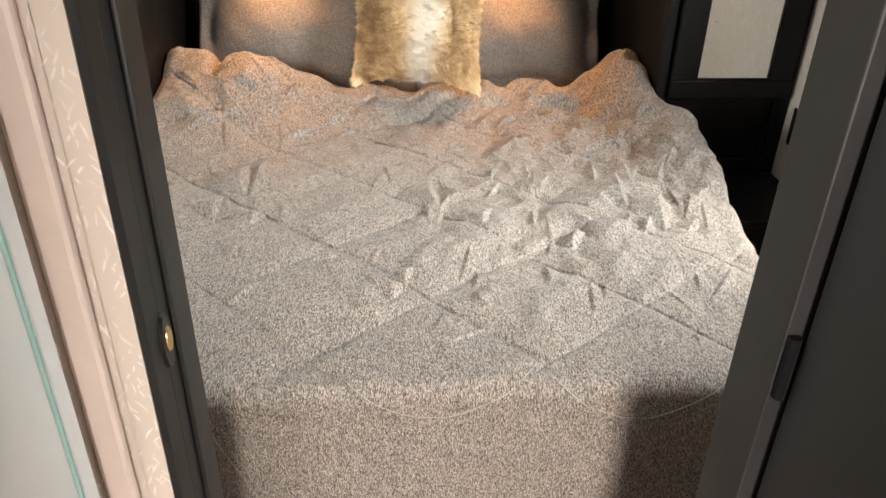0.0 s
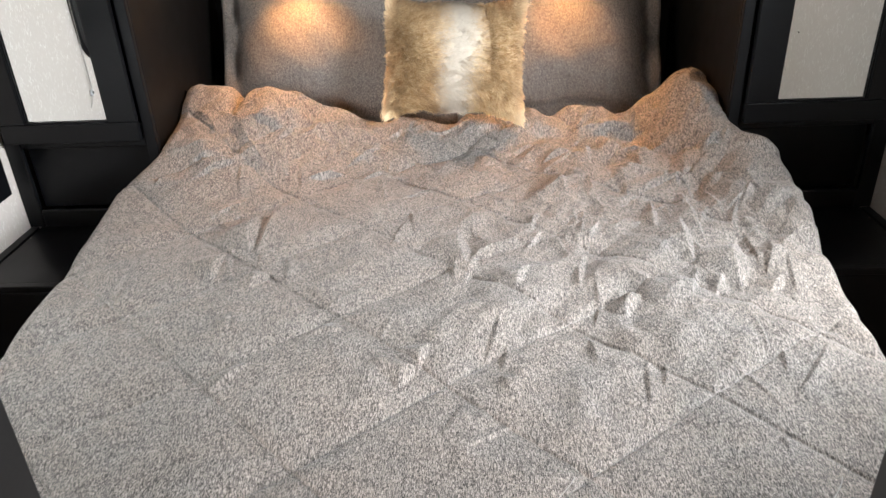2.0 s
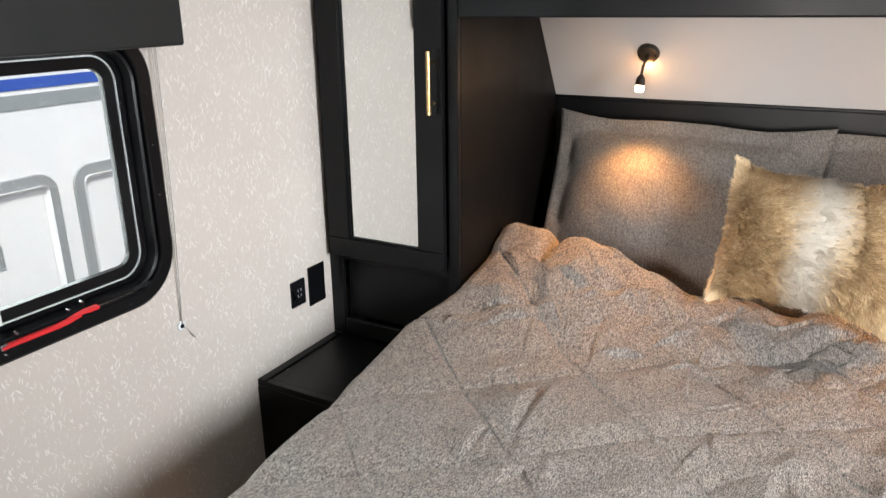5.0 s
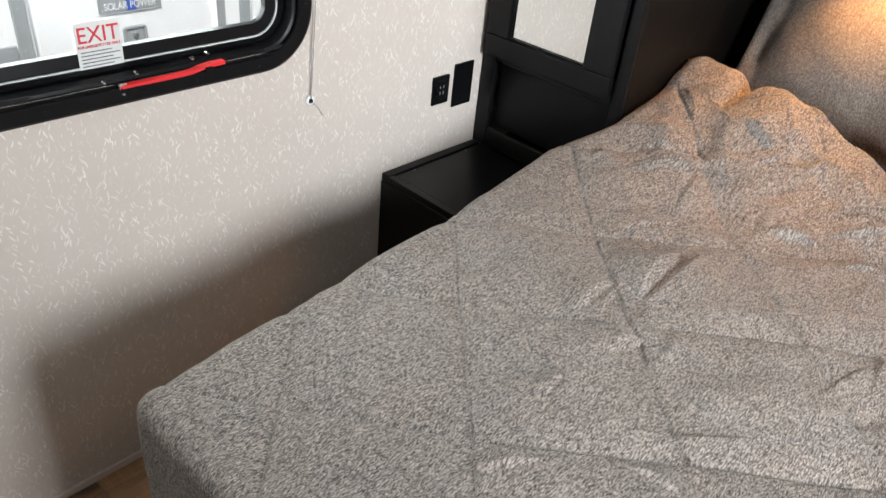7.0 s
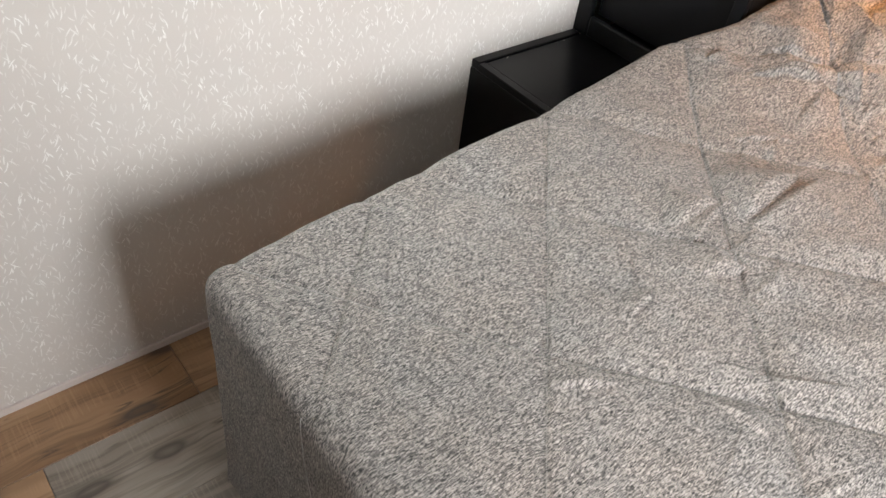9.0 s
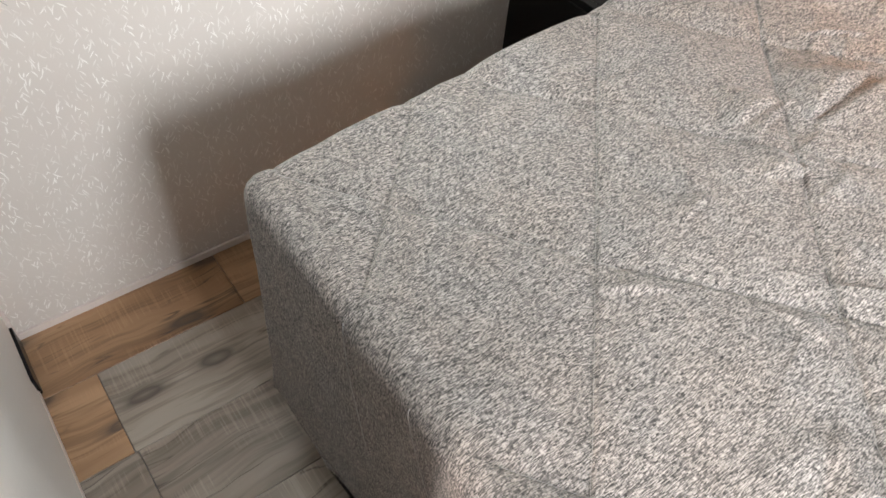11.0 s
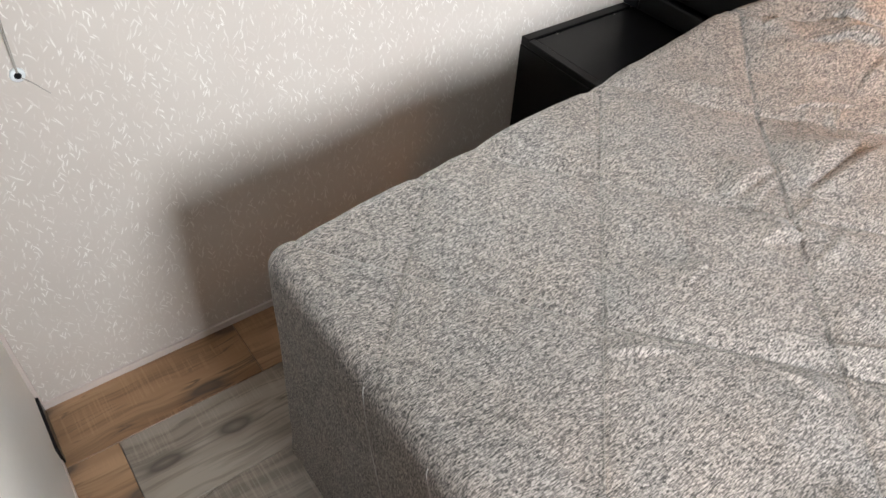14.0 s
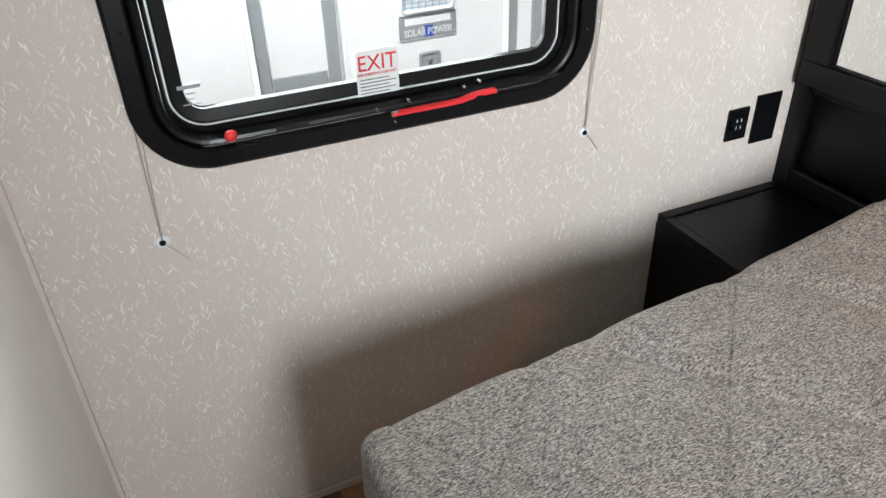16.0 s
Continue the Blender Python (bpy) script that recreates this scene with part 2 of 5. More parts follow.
def fur_material():
    """Strands tinted by their place on the cushion: tan, with a pale stripe down the middle."""
    m, ns, ls, b = material("faux_fur", 0.75)
    uv = ns.new("ShaderNodeUVMap")
    sep = ns.new("ShaderNodeSeparateXYZ")
    ls.new(uv.outputs[0], sep.inputs[0])
    g = ns.new("ShaderNodeNewGeometry")
    rnd = g.outputs["Random Per Island"]
    n = noise_tex(ns, ls, mapped(ns, ls, (7, 5, 1), "UV"), 1.0, 3)
    off = math_node(ns, ls, "ABSOLUTE", math_node(ns, ls, "ADD", math_node(ns, ls, "SUBTRACT", sep.outputs[0], 0.005), math_node(ns, ls, "MULTIPLY", math_node(ns, ls, "SUBTRACT", n, 0.5), 0.09)))
    off = math_node(ns, ls, "ADD", off, math_node(ns, ls, "MULTIPLY", math_node(ns, ls, "SUBTRACT", rnd, 0.5), 0.035))
    stripe = ramp(ns, ls, off, [(0.022, (1, 1, 1)), (0.062, (0, 0, 0))])
    uv2 = ns.new("ShaderNodeUVMap")
    uv2.uv_map = "along"
    uv.uv_map = "cloth"
    tip = ns.new("ShaderNodeSeparateXYZ")
    ls.new(uv2.outputs[0], tip.inputs[0])
    tufts = noise_tex(ns, ls, mapped(ns, ls, (60, 26, 1), "UV"), 1.0, 3)
    mixv = math_node(ns, ls, "ADD", math_node(ns, ls, "MULTIPLY", rnd, 0.45), math_node(ns, ls, "MULTIPLY", tufts, 0.6))
    tan = ramp(ns, ls, mixv, [(0.2, (0.17, 0.09, 0.035)), (0.42, (0.38, 0.235, 0.105)), (0.60, (0.58, 0.40, 0.21)), (0.8, (0.78, 0.62, 0.40))])
    col = mix_colour(ns, ls, stripe, tan, (0.66, 0.61, 0.53))
    col = mix_colour(ns, ls, math_node(ns, ls, "MULTIPLY", tip.outputs[1], 0.8), col, (0.74, 0.58, 0.38))
    root = math_node(ns, ls, "MULTIPLY", math_node(ns, ls, "SUBTRACT", 1.0, tip.outputs[0]), 0.38)
    ls.new(mix_colour(ns, ls, root, col, (0.20, 0.125, 0.065)), b.inputs["Base Color"])
    return m


def glass_material():
    m, ns, ls, b = material("window_glass", 0.02, 0.0, (1, 1, 1))
    out = ns["Material Output"]
    tr, gl, mx = ns.new("ShaderNodeBsdfTransparent"), ns.new("ShaderNodeBsdfGlossy"), ns.new("ShaderNodeMixShader")
    tr.inputs[0].default_value = (0.93, 0.95, 0.95, 1)
    gl.inputs["Roughness"].default_value = 0.02
    fr = node(ns, "ShaderNodeFresnel", IOR=1.45)
    ls.new(fr.outputs[0], mx.inputs[0])
    ls.new(tr.outputs[0], mx.inputs[1])
    ls.new(gl.outputs[0], mx.inputs[2])
    ls.new(mx.outputs[0], out.inputs[0])
    return m


def glow(name, colour, strength):
    m, ns, ls, b = material(name, 0.4, 0, colour)
    b.inputs["Emission Color"].default_value = (*colour, 1)
    b.inputs["Emission Strength"].default_value = strength
    return m


M_WALLX, M_WALLY = wallpaper("wallpaper_side", "x"), wallpaper("wallpaper_cross", "y")
M_BLACK = plain("black_cabinet_paint", (0.0034, 0.0034, 0.0040), 0.36, grain=220, relief=0.06, spec=0.22)
M_ESPRESSO = plain("dark_laminate", (0.0040, 0.0033, 0.0030), 0.42, grain=160, relief=0.05, spec=0.18)
M_DOOR = plain("charcoal_door", (0.0115, 0.0112, 0.0115), 0.45, grain=150, spec=0.3)
M_PLASTIC = plain("black_plastic", (0.0036, 0.0036, 0.0044), 0.3, grain=120, spec=0.27)
M_VINYL = plain("valance_vinyl", (0.0065, 0.006, 0.006), 0.6, grain=300, relief=0.15)
M_RED = plain("red_plastic", (0.65, 0.025, 0.03), 0.35, vary=0.08)
M_BRASS = plain("brushed_brass", (0.75, 0.52, 0.24), 0.28, 1.0, grain=300, vary=0.1)
M_STEEL = plain("bright_steel", (0.6, 0.6, 0.6), 0.25, 1.0, vary=0.1)
M_BRONZE = plain("bronze_lamp_metal", (0.10, 0.085, 0.07), 0.3, 0.9, vary=0.15)
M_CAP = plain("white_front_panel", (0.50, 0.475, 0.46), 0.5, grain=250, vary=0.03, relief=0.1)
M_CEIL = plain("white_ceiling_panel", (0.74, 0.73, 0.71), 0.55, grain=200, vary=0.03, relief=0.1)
# paler than the wallboard, so the partition looks more brightly lit
M_LIT_SHEET = plain("lit_cream_sheet", (0.80, 0.765, 0.72), 0.5, grain=180, vary=0.04, relief=0.08)
M_TRIM = plain("pale_trim", (0.60, 0.51, 0.47), 0.45, vary=0.05)
M_SEAL = plain("grey_seal", (0.72, 0.74, 0.75), 0.4, vary=0.05)
M_STRING = plain("blind_cord", (0.36, 0.33, 0.30), 0.8, vary=0.1)
M_SHOWER = plain("white_shower_surround", (0.78, 0.80, 0.80), 0.2, vary=0.03, relief=0.02)
M_TEAL = plain("teal_glass_edge", (0.32, 0.52, 0.50), 0.15, vary=0.05)
M_EXT = plain("white_fibreglass", (0.82, 0.83, 0.84), 0.35, vary=0.02)
M_EXTGREY = plain("grey_hatch_trim", (0.28, 0.30, 0.31), 0.5, vary=0.06)
M_SLOT = plain("dark_slot_plastic", (0.010, 0.010, 0.011), 0.6, spec=0.2)
M_EXTBLUE = plain("blue_stripe", (0.03, 0.09, 0.42), 0.4, vary=0.05)
M_EXTDARK = plain("dark_grey_stripe", (0.16, 0.17, 0.18), 0.4, vary=0.05)
M_YELLOW = plain("yellow_print", (0.80, 0.58, 0.06), 0.4, vary=0.05)
M_PALEBLUE = plain("pale_blue_print", (0.30, 0.42, 0.55), 0.4, vary=0.05)
M_PAPER = plain("sticker_film", (0.66, 0.67, 0.66), 0.45, vary=0.03)
M_INK = plain("red_print", (0.62, 0.03, 0.04), 0.5, vary=0.03)
M_DARKINK = plain("grey_print", (0.12, 0.12, 0.13), 0.5, vary=0.03)
M_GROUND = plain("gravel_ground", (0.30, 0.29, 0.27), 0.9, grain=40, vary=0.3, relief=0.5)
M_MATTRESS = plain("mattress_ticking", (0.6, 0.58, 0.55), 0.85)
M_QUILT = fabric("quilt_cloth", (0.013, 0.0116, 0.0104), (0.335, 0.298, 0.272), (0.56, 0.50, 0.45))
M_SHAM = fabric("sham_cloth", (0.040, 0.0355, 0.032), (0.24, 0.217, 0.20), (0.53, 0.50, 0.47), 1.15)
M_THREAD = plain("quilt_thread", (0.27, 0.25, 0.235), 0.9, grain=900, vary=0.45)
M_BROWN = planks_material("brown_vinyl_plank", (0.43, 0.26, 0.145), (0.25, 0.135, 0.066), 0.2)
M_GREY = planks_material("grey_vinyl_plank", (0.34, 0.287, 0.236), (0.185, 0.146, 0.112), 0.25)
M_FUR, M_GLASS = fur_material(), glass_material()
M_FURBASE = plain("fur_backing", (0.36, 0.25, 0.15), 0.9)
M_MIRROR = material("mirror", 0.015, 1.0, (0.86, 0.88, 0.87))[0]
M_BULB = glow("lamp_diffuser", (1.0, 0.70, 0.42), 16)


# ---- mesh helpers ----
def smooth(ob):
    for p in ob.data.polygons:
        p.use_smooth = True
    return ob


def part(name, bm, mat, parent=None, label="", soft=False):
    me = bpy.data.meshes.new(name)
    bm.to_mesh(me)
    bm.free()
    me.materials.append(mat)
    ob = new(name, me)
    if parent is not None:
        ob.parent = parent
    if label:
        ob["label"] = label
    return smooth(ob) if soft else ob


def thing(name, at, label, category, group="", kind=""):
    """An empty at a thing's base; parts keep world coordinates."""
    e = new(name)
    e.location = at
    e.empty_display_size = 0.05
    return tagged(e, label, category, group, kind)


def under(parent, *parts):
    """Attach world-space parts to a parent without moving them."""
    for p in parts:
        p.parent = parent
        p.matrix_parent_inverse = Matrix.Translation(-world_place(parent))
    return parts[0]


def world_place(ob):
    v = Vector((0, 0, 0))
    while ob is not None:
        v = v + ob.location
        if ob.parent is not None:
            v = v + ob.matrix_parent_inverse.translation
        ob = ob.parent
    return v


def box(bm, x0, x1, y0, y1, z0, z1, bevel=0.0, segs=2):
    r = bmesh.ops.create_cube(bm, size=1.0)
    vs = r["verts"]
    for v in vs:
        v.co = Vector(((x0 + x1) / 2 + v.co.x * abs(x1 - x0), (y0 + y1) / 2 + v.co.y * abs(y1 - y0), (z0 + z1) / 2 + v.co.z * abs(z1 - z0)))
    if bevel:
        es = list({e for v in vs for e in v.link_edges})
        bmesh.ops.bevel(bm, geom=es, offset=bevel, segments=segs, affect="EDGES", profile=0.5)
    return bm


def block(name, x0, x1, y0, y1, z0, z1, mat, parent=None, bevel=0.002, label=""):
    bm = box(bmesh.new(), x0, x1, y0, y1, z0, z1, bevel)
    ob = part(name, bm, mat, None, label)
    if parent is not None:
        under(parent, ob)
    return ob


def tube(bm, pts, radius, sides=10):
    """A round rod along a line of points, with closed ends."""
    rings = []
    n = len(pts)
    for i, p in enumerate(pts):
        a, b = pts[max(i - 1, 0)], pts[min(i + 1, n - 1)]
        d = (Vector(b) - Vector(a)).normalized()
        q = d.to_track_quat("Z", "Y")
        r = radius[i] if isinstance(radius, (list, tuple)) else radius
        rings.append([bm.verts.new(Vector(p) + q @ Vector((r * math.cos(k * math.tau / sides), r * math.sin(k * math.tau / sides), 0))) for k in range(sides)])
    for r0, r1 in zip(rings, rings[1:]):
        for k in range(sides):
            bm.faces.new((r0[k], r0[(k + 1) % sides], r1[(k + 1) % sides], r1[k]))
    bm.faces.new(rings[0][::-1])
    bm.faces.new(rings[-1])
    return bm


def rounded_rect(y0, y1, z0, z1, r, n=10):
    out = []
    for cy, cz, a0 in ((y1 - r, z1 - r, 0), (y0 + r, z1 - r, 90), (y0 + r, z0 + r, 180), (y1 - r, z0 + r, 270)):
        for k in range(n + 1):
            a = radians(a0 + 90 * k / n)
            out.append((cy + r * math.cos(a), cz + r * math.sin(a)))
    return out


def ring(bm, rect, radius, profile):
    """A frame round a rounded rectangle: profile points are (inset from the outline, x)."""
    y0, y1, z0, z1 = rect
    loops = []
    for inset, x in profile:
        pts = rounded_rect(y0 + inset, y1 - inset, z0 + inset, z1 - inset, max(radius - inset, 0.006))
        loops.append([bm.verts.new((x, y, z)) for y, z in pts])
    n = len(loops[0])
    for a, b in zip(loops, loops[1:] + loops[:1]):
        for k in range(n):
            bm.faces.new((a[k], a[(k + 1) % n], b[(k + 1) % n], b[k]))
    bmesh.ops.recalc_face_normals(bm, faces=bm.faces)
    return bm


def text_mesh(words, height, depth=0.0006):
    cu = bpy.data.curves.new("writing", "FONT")
    cu.body, cu.size, cu.extrude, cu.align_x = words, height, depth, "CENTER"
    ob = new("writing", cu)
    me = bpy.data.meshes.new_from_object(ob)
    bpy.data.objects.remove(ob)
    bpy.data.curves.remove(cu)
    return me


def sstep(a, b, x):
    t = np.clip((x - a) / (b - a), 0, 1)
    return t * t * (3 - 2 * t)


# ---- structure ----
WL, WR, YB, YH, YF, ZC = -1.18, 1.18, -0.368, -0.412, 2.02, 1.97
JL, JR = -0.238, 0.331


def structure(name, label, mat, boxes, bevel=0.0):
    bm = bmesh.new()
    for b in boxes:
        box(bm, *b, bevel)
    return tagged(part(name, bm, mat), label, name.split("_")[0], kind="structure")


WIN = (-0.14, 0.60, 0.865, 1.37)
WIR = (-0.09, 0.40, 0.865, 1.81)
structure("wall_left", "beige vinyl wallboard with pale short strokes", M_WALLX, [
    (WL - 0.06, WL, YB - 0.11, YF, -0.02, WIN[2]), (WL - 0.06, WL, YB - 0.11, YF, WIN[3], ZC),
    (WL - 0.06, WL, YB - 0.11, WIN[0], WIN[2], WIN[3]), (WL - 0.06, WL, WIN[1], YF, WIN[2], WIN[3])])
structure("wall_right", "beige vinyl wallboard with pale short strokes", M_WALLX, [
    (WR, WR + 0.06, YB - 0.11, YF, -0.02, WIR[2]), (WR, WR + 0.06, YB - 0.11, YF, WIR[3], ZC),
    (WR, WR + 0.06, YB - 0.11, WIR[0], WIR[2], WIR[3]), (WR, WR + 0.06, WIR[1], YF, WIR[2], WIR[3])])
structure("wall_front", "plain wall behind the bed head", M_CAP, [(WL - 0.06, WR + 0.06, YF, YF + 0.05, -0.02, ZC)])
structure("wall_partition", "beige wallboard partition round the doorway", M_WALLY, [
    (WL, JL - 0.031, YH, YB, 0.0, ZC), (JL - 0.0315, JL - 0.008, YH, YB - 0.012, 0.0, 1.90), (JR + 0.031, WR, YH, YB, 0.0, ZC), (JL - 0.03, JR + 0.03, YH, YB, 1.902, ZC)])
# sheet added over the wallboard; its pale colour stands for light on it
structure("wall_lining", "smooth cream sheet added on the partition, pale as if lit", M_LIT_SHEET, [(WL + 0.0125, JL - 0.032, YB + 0.0005, YB + 0.004, 0.0165, ZC)])
structure("wall_hall_left", "pale hall wall beside the doorway", M_WALLX, [(-0.365, -0.305, -2.6, YH - 0.002, 0.0, ZC)])
# not a known wall: added out of view to keep light off the jamb
structure("wall_hall_return", "unseen short wall added to shade the left door jamb", M_WALLY, [(-0.3045, -0.08, -1.36, -1.30, 0.0, ZC)])
structure("wall_hall_right", "dark hall wall beside the open door", M_WALLX, [(0.46, 0.52, -2.6, YH - 0.002, 0.0, ZC)])
# the opening is added to hold the unseen lamp that lights the bed foot
structure("wall_hall_end", "plain unseen wall at the hall end with an opening added for a lamp", M_WALLY, [(-0.36, -0.24, -2.66, -2.602, 0.0, ZC), (0.36, 0.52, -2.66, -2.602, 0.0, ZC), (-0.24, 0.36, -2.66, -2.602, 0.0, 0.75), (-0.24, 0.36, -2.66, -2.602, 1.95, ZC)])
structure("ceiling", "plain white ceiling panels", M_CEIL, [(WL - 0.06, WR + 0.06, -2.66, YF + 0.05, ZC + 0.002, ZC + 0.06)])
structure("baseboard", "thin pale strip along the foot of the walls", M_TRIM, [
    (WL, WL + 0.006, YB + 0.007, 0.848, 0.0, 0.018), (WL + 0.012, JL - 0.05, YB, YB + 0.006, 0.0, 0.016)], 0.001)
structure("trim_corner", "slim pale corner moulding", M_TRIM, [(WL, WL + 0.012, YB, YB + 0.012, 0.019, ZC)], 0.002)
structure("trim_hall", "pinkish rounded corner moulding in the hall", M_TRIM, [(-0.3045, -0.275, YH - 0.014, YH - 0.001, 0.0, ZC)], 0.005)

# door frame, strike and the open door
frame_thing = thing("door_1", (0, YB, 0), "dark door frame of the bedroom doorway", "door frame", kind="structure")
bm = bmesh.new()
box(bm, JL - 0.0075, JL, YH + 0.001, YB - 0.0105, 0.0, 1.88)
box(bm, JL - 0.03, JL, YB - 0.011, -0.301, 0.0, 1.88, 0.002)
under(frame_thing, part("jamb", bm, M_DOOR))
block("door_stop", JL, JL + 0.005, -0.352, -0.304, 0.0, 1.875, M_DOOR, frame_thing)
block("jamb", JR, JR + 0.03, YH - 0.004, -0.338, 0.0, 1.88, M_DOOR, frame_thing)
block("head_jamb", JL - 0.03, JR + 0.03, YH - 0.004, -0.34, 1.881, 1.90, M_DOOR, frame_thing)
block("casing", JR + 0.031, JR + 0.06, YB + 0.001, YB + 0.011, 0.0, 1.92, M_DOOR, frame_thing)
bm = bmesh.new()
tube(bm, [(JL - 0.001, -0.374, 1.010), (JL + 0.003, -0.374, 1.010)], [0.015, 0.013], 20)
for v in bm.verts:
    v.co.z = 1.010 + (v.co.z - 1.010) * 2.2
under(frame_thing, part("strike_plate", bm, M_PLASTIC, label="black oval strike plate"))
bm = tube(bmesh.new(), [(JL + 0.002, -0.373, 1.012), (JL + 0.0045, -0.373, 1.012)], [0.008, 0.007], 16)
for v in bm.verts:
    v.co.z = 1.012 + (v.co.z - 1.012) * 1.8
under(frame_thing, part("latch_hole", bm, M_BRASS, label="brass latch hole"))

slab = thing("door_2", (JR + 0.03, -0.50, 0), "charcoal interior door standing open into the hall", "door", kind="structure")
block("door_panel", JR + 0.015, JR + 0.047, -1.01, YH - 0.012, 0.012, 1.865, M_DOOR, slab, 0.003)
for z in (0.3, 1.0, 1.6):
    bm = tube(bmesh.new(), [(JR + 0.008, YH - 0.008, z - 0.035), (JR + 0.008, YH - 0.008, z + 0.035)], 0.006, 10)
    under(slab, part("hinge", bm, M_PLASTIC))

# white shower wall seen along the hall
shower = thing("shower_panel", (-0.29, -0.8, 0), "glossy white shower panel with a pale glass edge", "shower panel")
block("panel", -0.303, -0.291, -1.298, -0.486, 0.05, 1.9, M_SHOWER, shower, 0.003)
block("edge_strip", -0.3035, -0.289, -0.485, -0.460, 0.05, 1.9, M_SEAL, shower, 0.003, "pale grey frame strip")
block("glass_edge", -0.2908, -0.2875, -0.4895, -0.4865, 0.05, 1.9, M_TEAL, shower, 0.0005, "teal glass edge")
block("foot", -0.3035, -0.289, -1.298, -0.462, 0.0, 0.048, M_SHOWER, shower, 0.003)


# ---- windows ----
def window(name, sx, wall, stickers, y0, y1, z1=1.405):
    """A trailer window on a side wall; built facing +x, then turned for the other side."""
    t = thing(name, (wall, (y0 + y1) / 2, 0.826), "black rounded trailer window with clear glass and screwed inner frame", "window", kind="structure")

    def X(d):
        return wall - sx * d

    outer = (y0, y1, 0.828, z1)
    def piece(nm, prof, mat, rect=outer, rad=0.115, label=""):
        bm = ring(bmesh.new(), rect, rad, [(i, X(d)) for i, d in prof])
        return under(t, part(nm, bm, mat, None, label))
    piece("flange", [(0.0, 0.0), (0.001, 0.010), (0.006, 0.0135), (0.030, 0.0135), (0.033, 0.010), (0.036, -0.02), (0.034, -0.02), (0.03, 0.0)], M_PLASTIC)
    piece("inner_frame", [(0.036, -0.004), (0.037, 0.006), (0.041, 0.009), (0.046, 0.007), (0.050, -0.006), (0.052, -0.022), (0.046, -0.026), (0.036, -0.02)], M_PLASTIC)
    piece("sash", [(0.0525, -0.012), (0.056, -0.010), (0.060, -0.018), (0.0605, -0.034), (0.0535, -0.036)], M_PLASTIC)
    piece("seal", [(0.0606, -0.020), (0.0632, -0.019), (0.0634, -0.026), (0.0607, -0.027)], M_SEAL, label="thin pale glass seal")
    piece("glazing_bead", [(0.0636, -0.0225), (0.0665, -0.021), (0.086, -0.024), (0.087, -0.036), (0.064, -0.036)], M_PLASTIC)
    bm = bmesh.new()
    pts = rounded_rect(outer[0] + 0.07, outer[1] - 0.07, outer[2] + 0.07, outer[3] - 0.07, 0.03)
    a = [bm.verts.new((X(-0.026), y, z)) for y, z in pts]
    b = [bm.verts.new((X(-0.029), y, z)) for y, z in pts]
    bm.faces.new(a)
    bm.faces.new(b[::-1])
    for k in range(len(a)):
        bm.faces.new((a[k], b[k], b[(k + 1) % len(a)], a[(k + 1) % len(a)]))
    bmesh.ops.recalc_face_normals(bm, faces=bm.faces)
    pane = part("pane", bm, M_GLASS)
    pane.visible_shadow = False
    under(t, pane)
    # screws round the flange
    spots = [(y0 + 0.148 + 0.131 * k, 0.845) for k in range(5)] + [(y, 0.949 + 0.105 * k) for k in range(4) for y in (y0 + 0.02, y1 - 0.02)]
    for y, z in spots:
        bm = tube(bmesh.new(), [(X(0.0125), y, z), (X(0.0145), y, z), (X(0.0155), y, z)], [0.003, 0.003, 0.0012], 8)
        under(t, part("screw", bm, M_PLASTIC))
    # two dark slots low in the frame
    for y in (y0 + 0.188, y1 - 0.135):
        block("slot", X(0.007), X(0.0095), y + 0.02, y + 0.075, 0.868, 0.876, M_SLOT, t, 0.0008)
    if stickers:
        bm = bmesh.new()
        path = [(0.236, 0.860), (0.25, 0.8605), (0.345, 0.8600), (0.365, 0.8610), (0.382, 0.8645), (0.405, 0.8670), (0.432, 0.8675)]
        half = [0.0022, 0.0030, 0.0032, 0.0036, 0.0040, 0.0042, 0.0036]
        rows = []
        for (y, z), h in zip(path, half):
            rows.append([bm.verts.new((X(d), y - 0.008, z + 0.002 + s * h)) for d, s in ((0.010, -1), (0.022, -0.8), (0.022, 0.8), (0.010, 1))])
        for r0, r1 in zip(rows, rows[1:]):
            for k in range(4):
                bm.faces.new((r0[k], r0[(k + 1) % 4], r1[(k + 1) % 4], r1[k]))
        bm.faces.new(rows[0])
        bm.faces.new(rows[-1][::-1])
        bmesh.ops.recalc_face_normals(bm, faces=bm.faces)
        lever = part("latch_lever", bm, M_RED, None, "red emergency latch lever")
        under(t, lever)
        block("latch_clip", X(0.008), X(0.024), 0.383, 0.398, 0.857, 0.868, M_PLASTIC, t, 0.001)
        block("pivot", X(0.008), X(0.019), 0.226, 0.24, 0.857, 0.868, M_STEEL, t, 0.002)
        for y, z in ((0.205, 0.872), (0.262, 0.878), (0.365, 0.884), (0.395, 0.889), (0.234, 0.848)):
            bm = tube(bmesh.new(), [(X(0.006), y, z), (X(0.013), y, z), (X(0.016), y, z)], [0.0032, 0.0032, 0.0015], 10)
            under(t, part("rivet", bm, M_STEEL))
        bm = bmesh.new()
        bmesh.ops.create_uvsphere(bm, u_segments=18, v_segments=10, radius=0.0098)
        for v in bm.verts:
            v.co = Vector((X(0.017) + v.co.x * 0.7, -0.036 + v.co.y, 0.880 + v.co.z))
        under(t, part("latch_knob", bm, M_RED, None, "round red latch knob", soft=True))
    return t


window("window_1", -1, WL, True, -0.173, 0.630)
window("window_2", 1, WR, False, -0.125, 0.432, 1.845)

# stickers on the glass
GX = WL - 0.0195
sticker = thing("exit_sticker", (GX, 0.227, 0.90), "translucent exit sticker with red letters on the glass", "sticker")
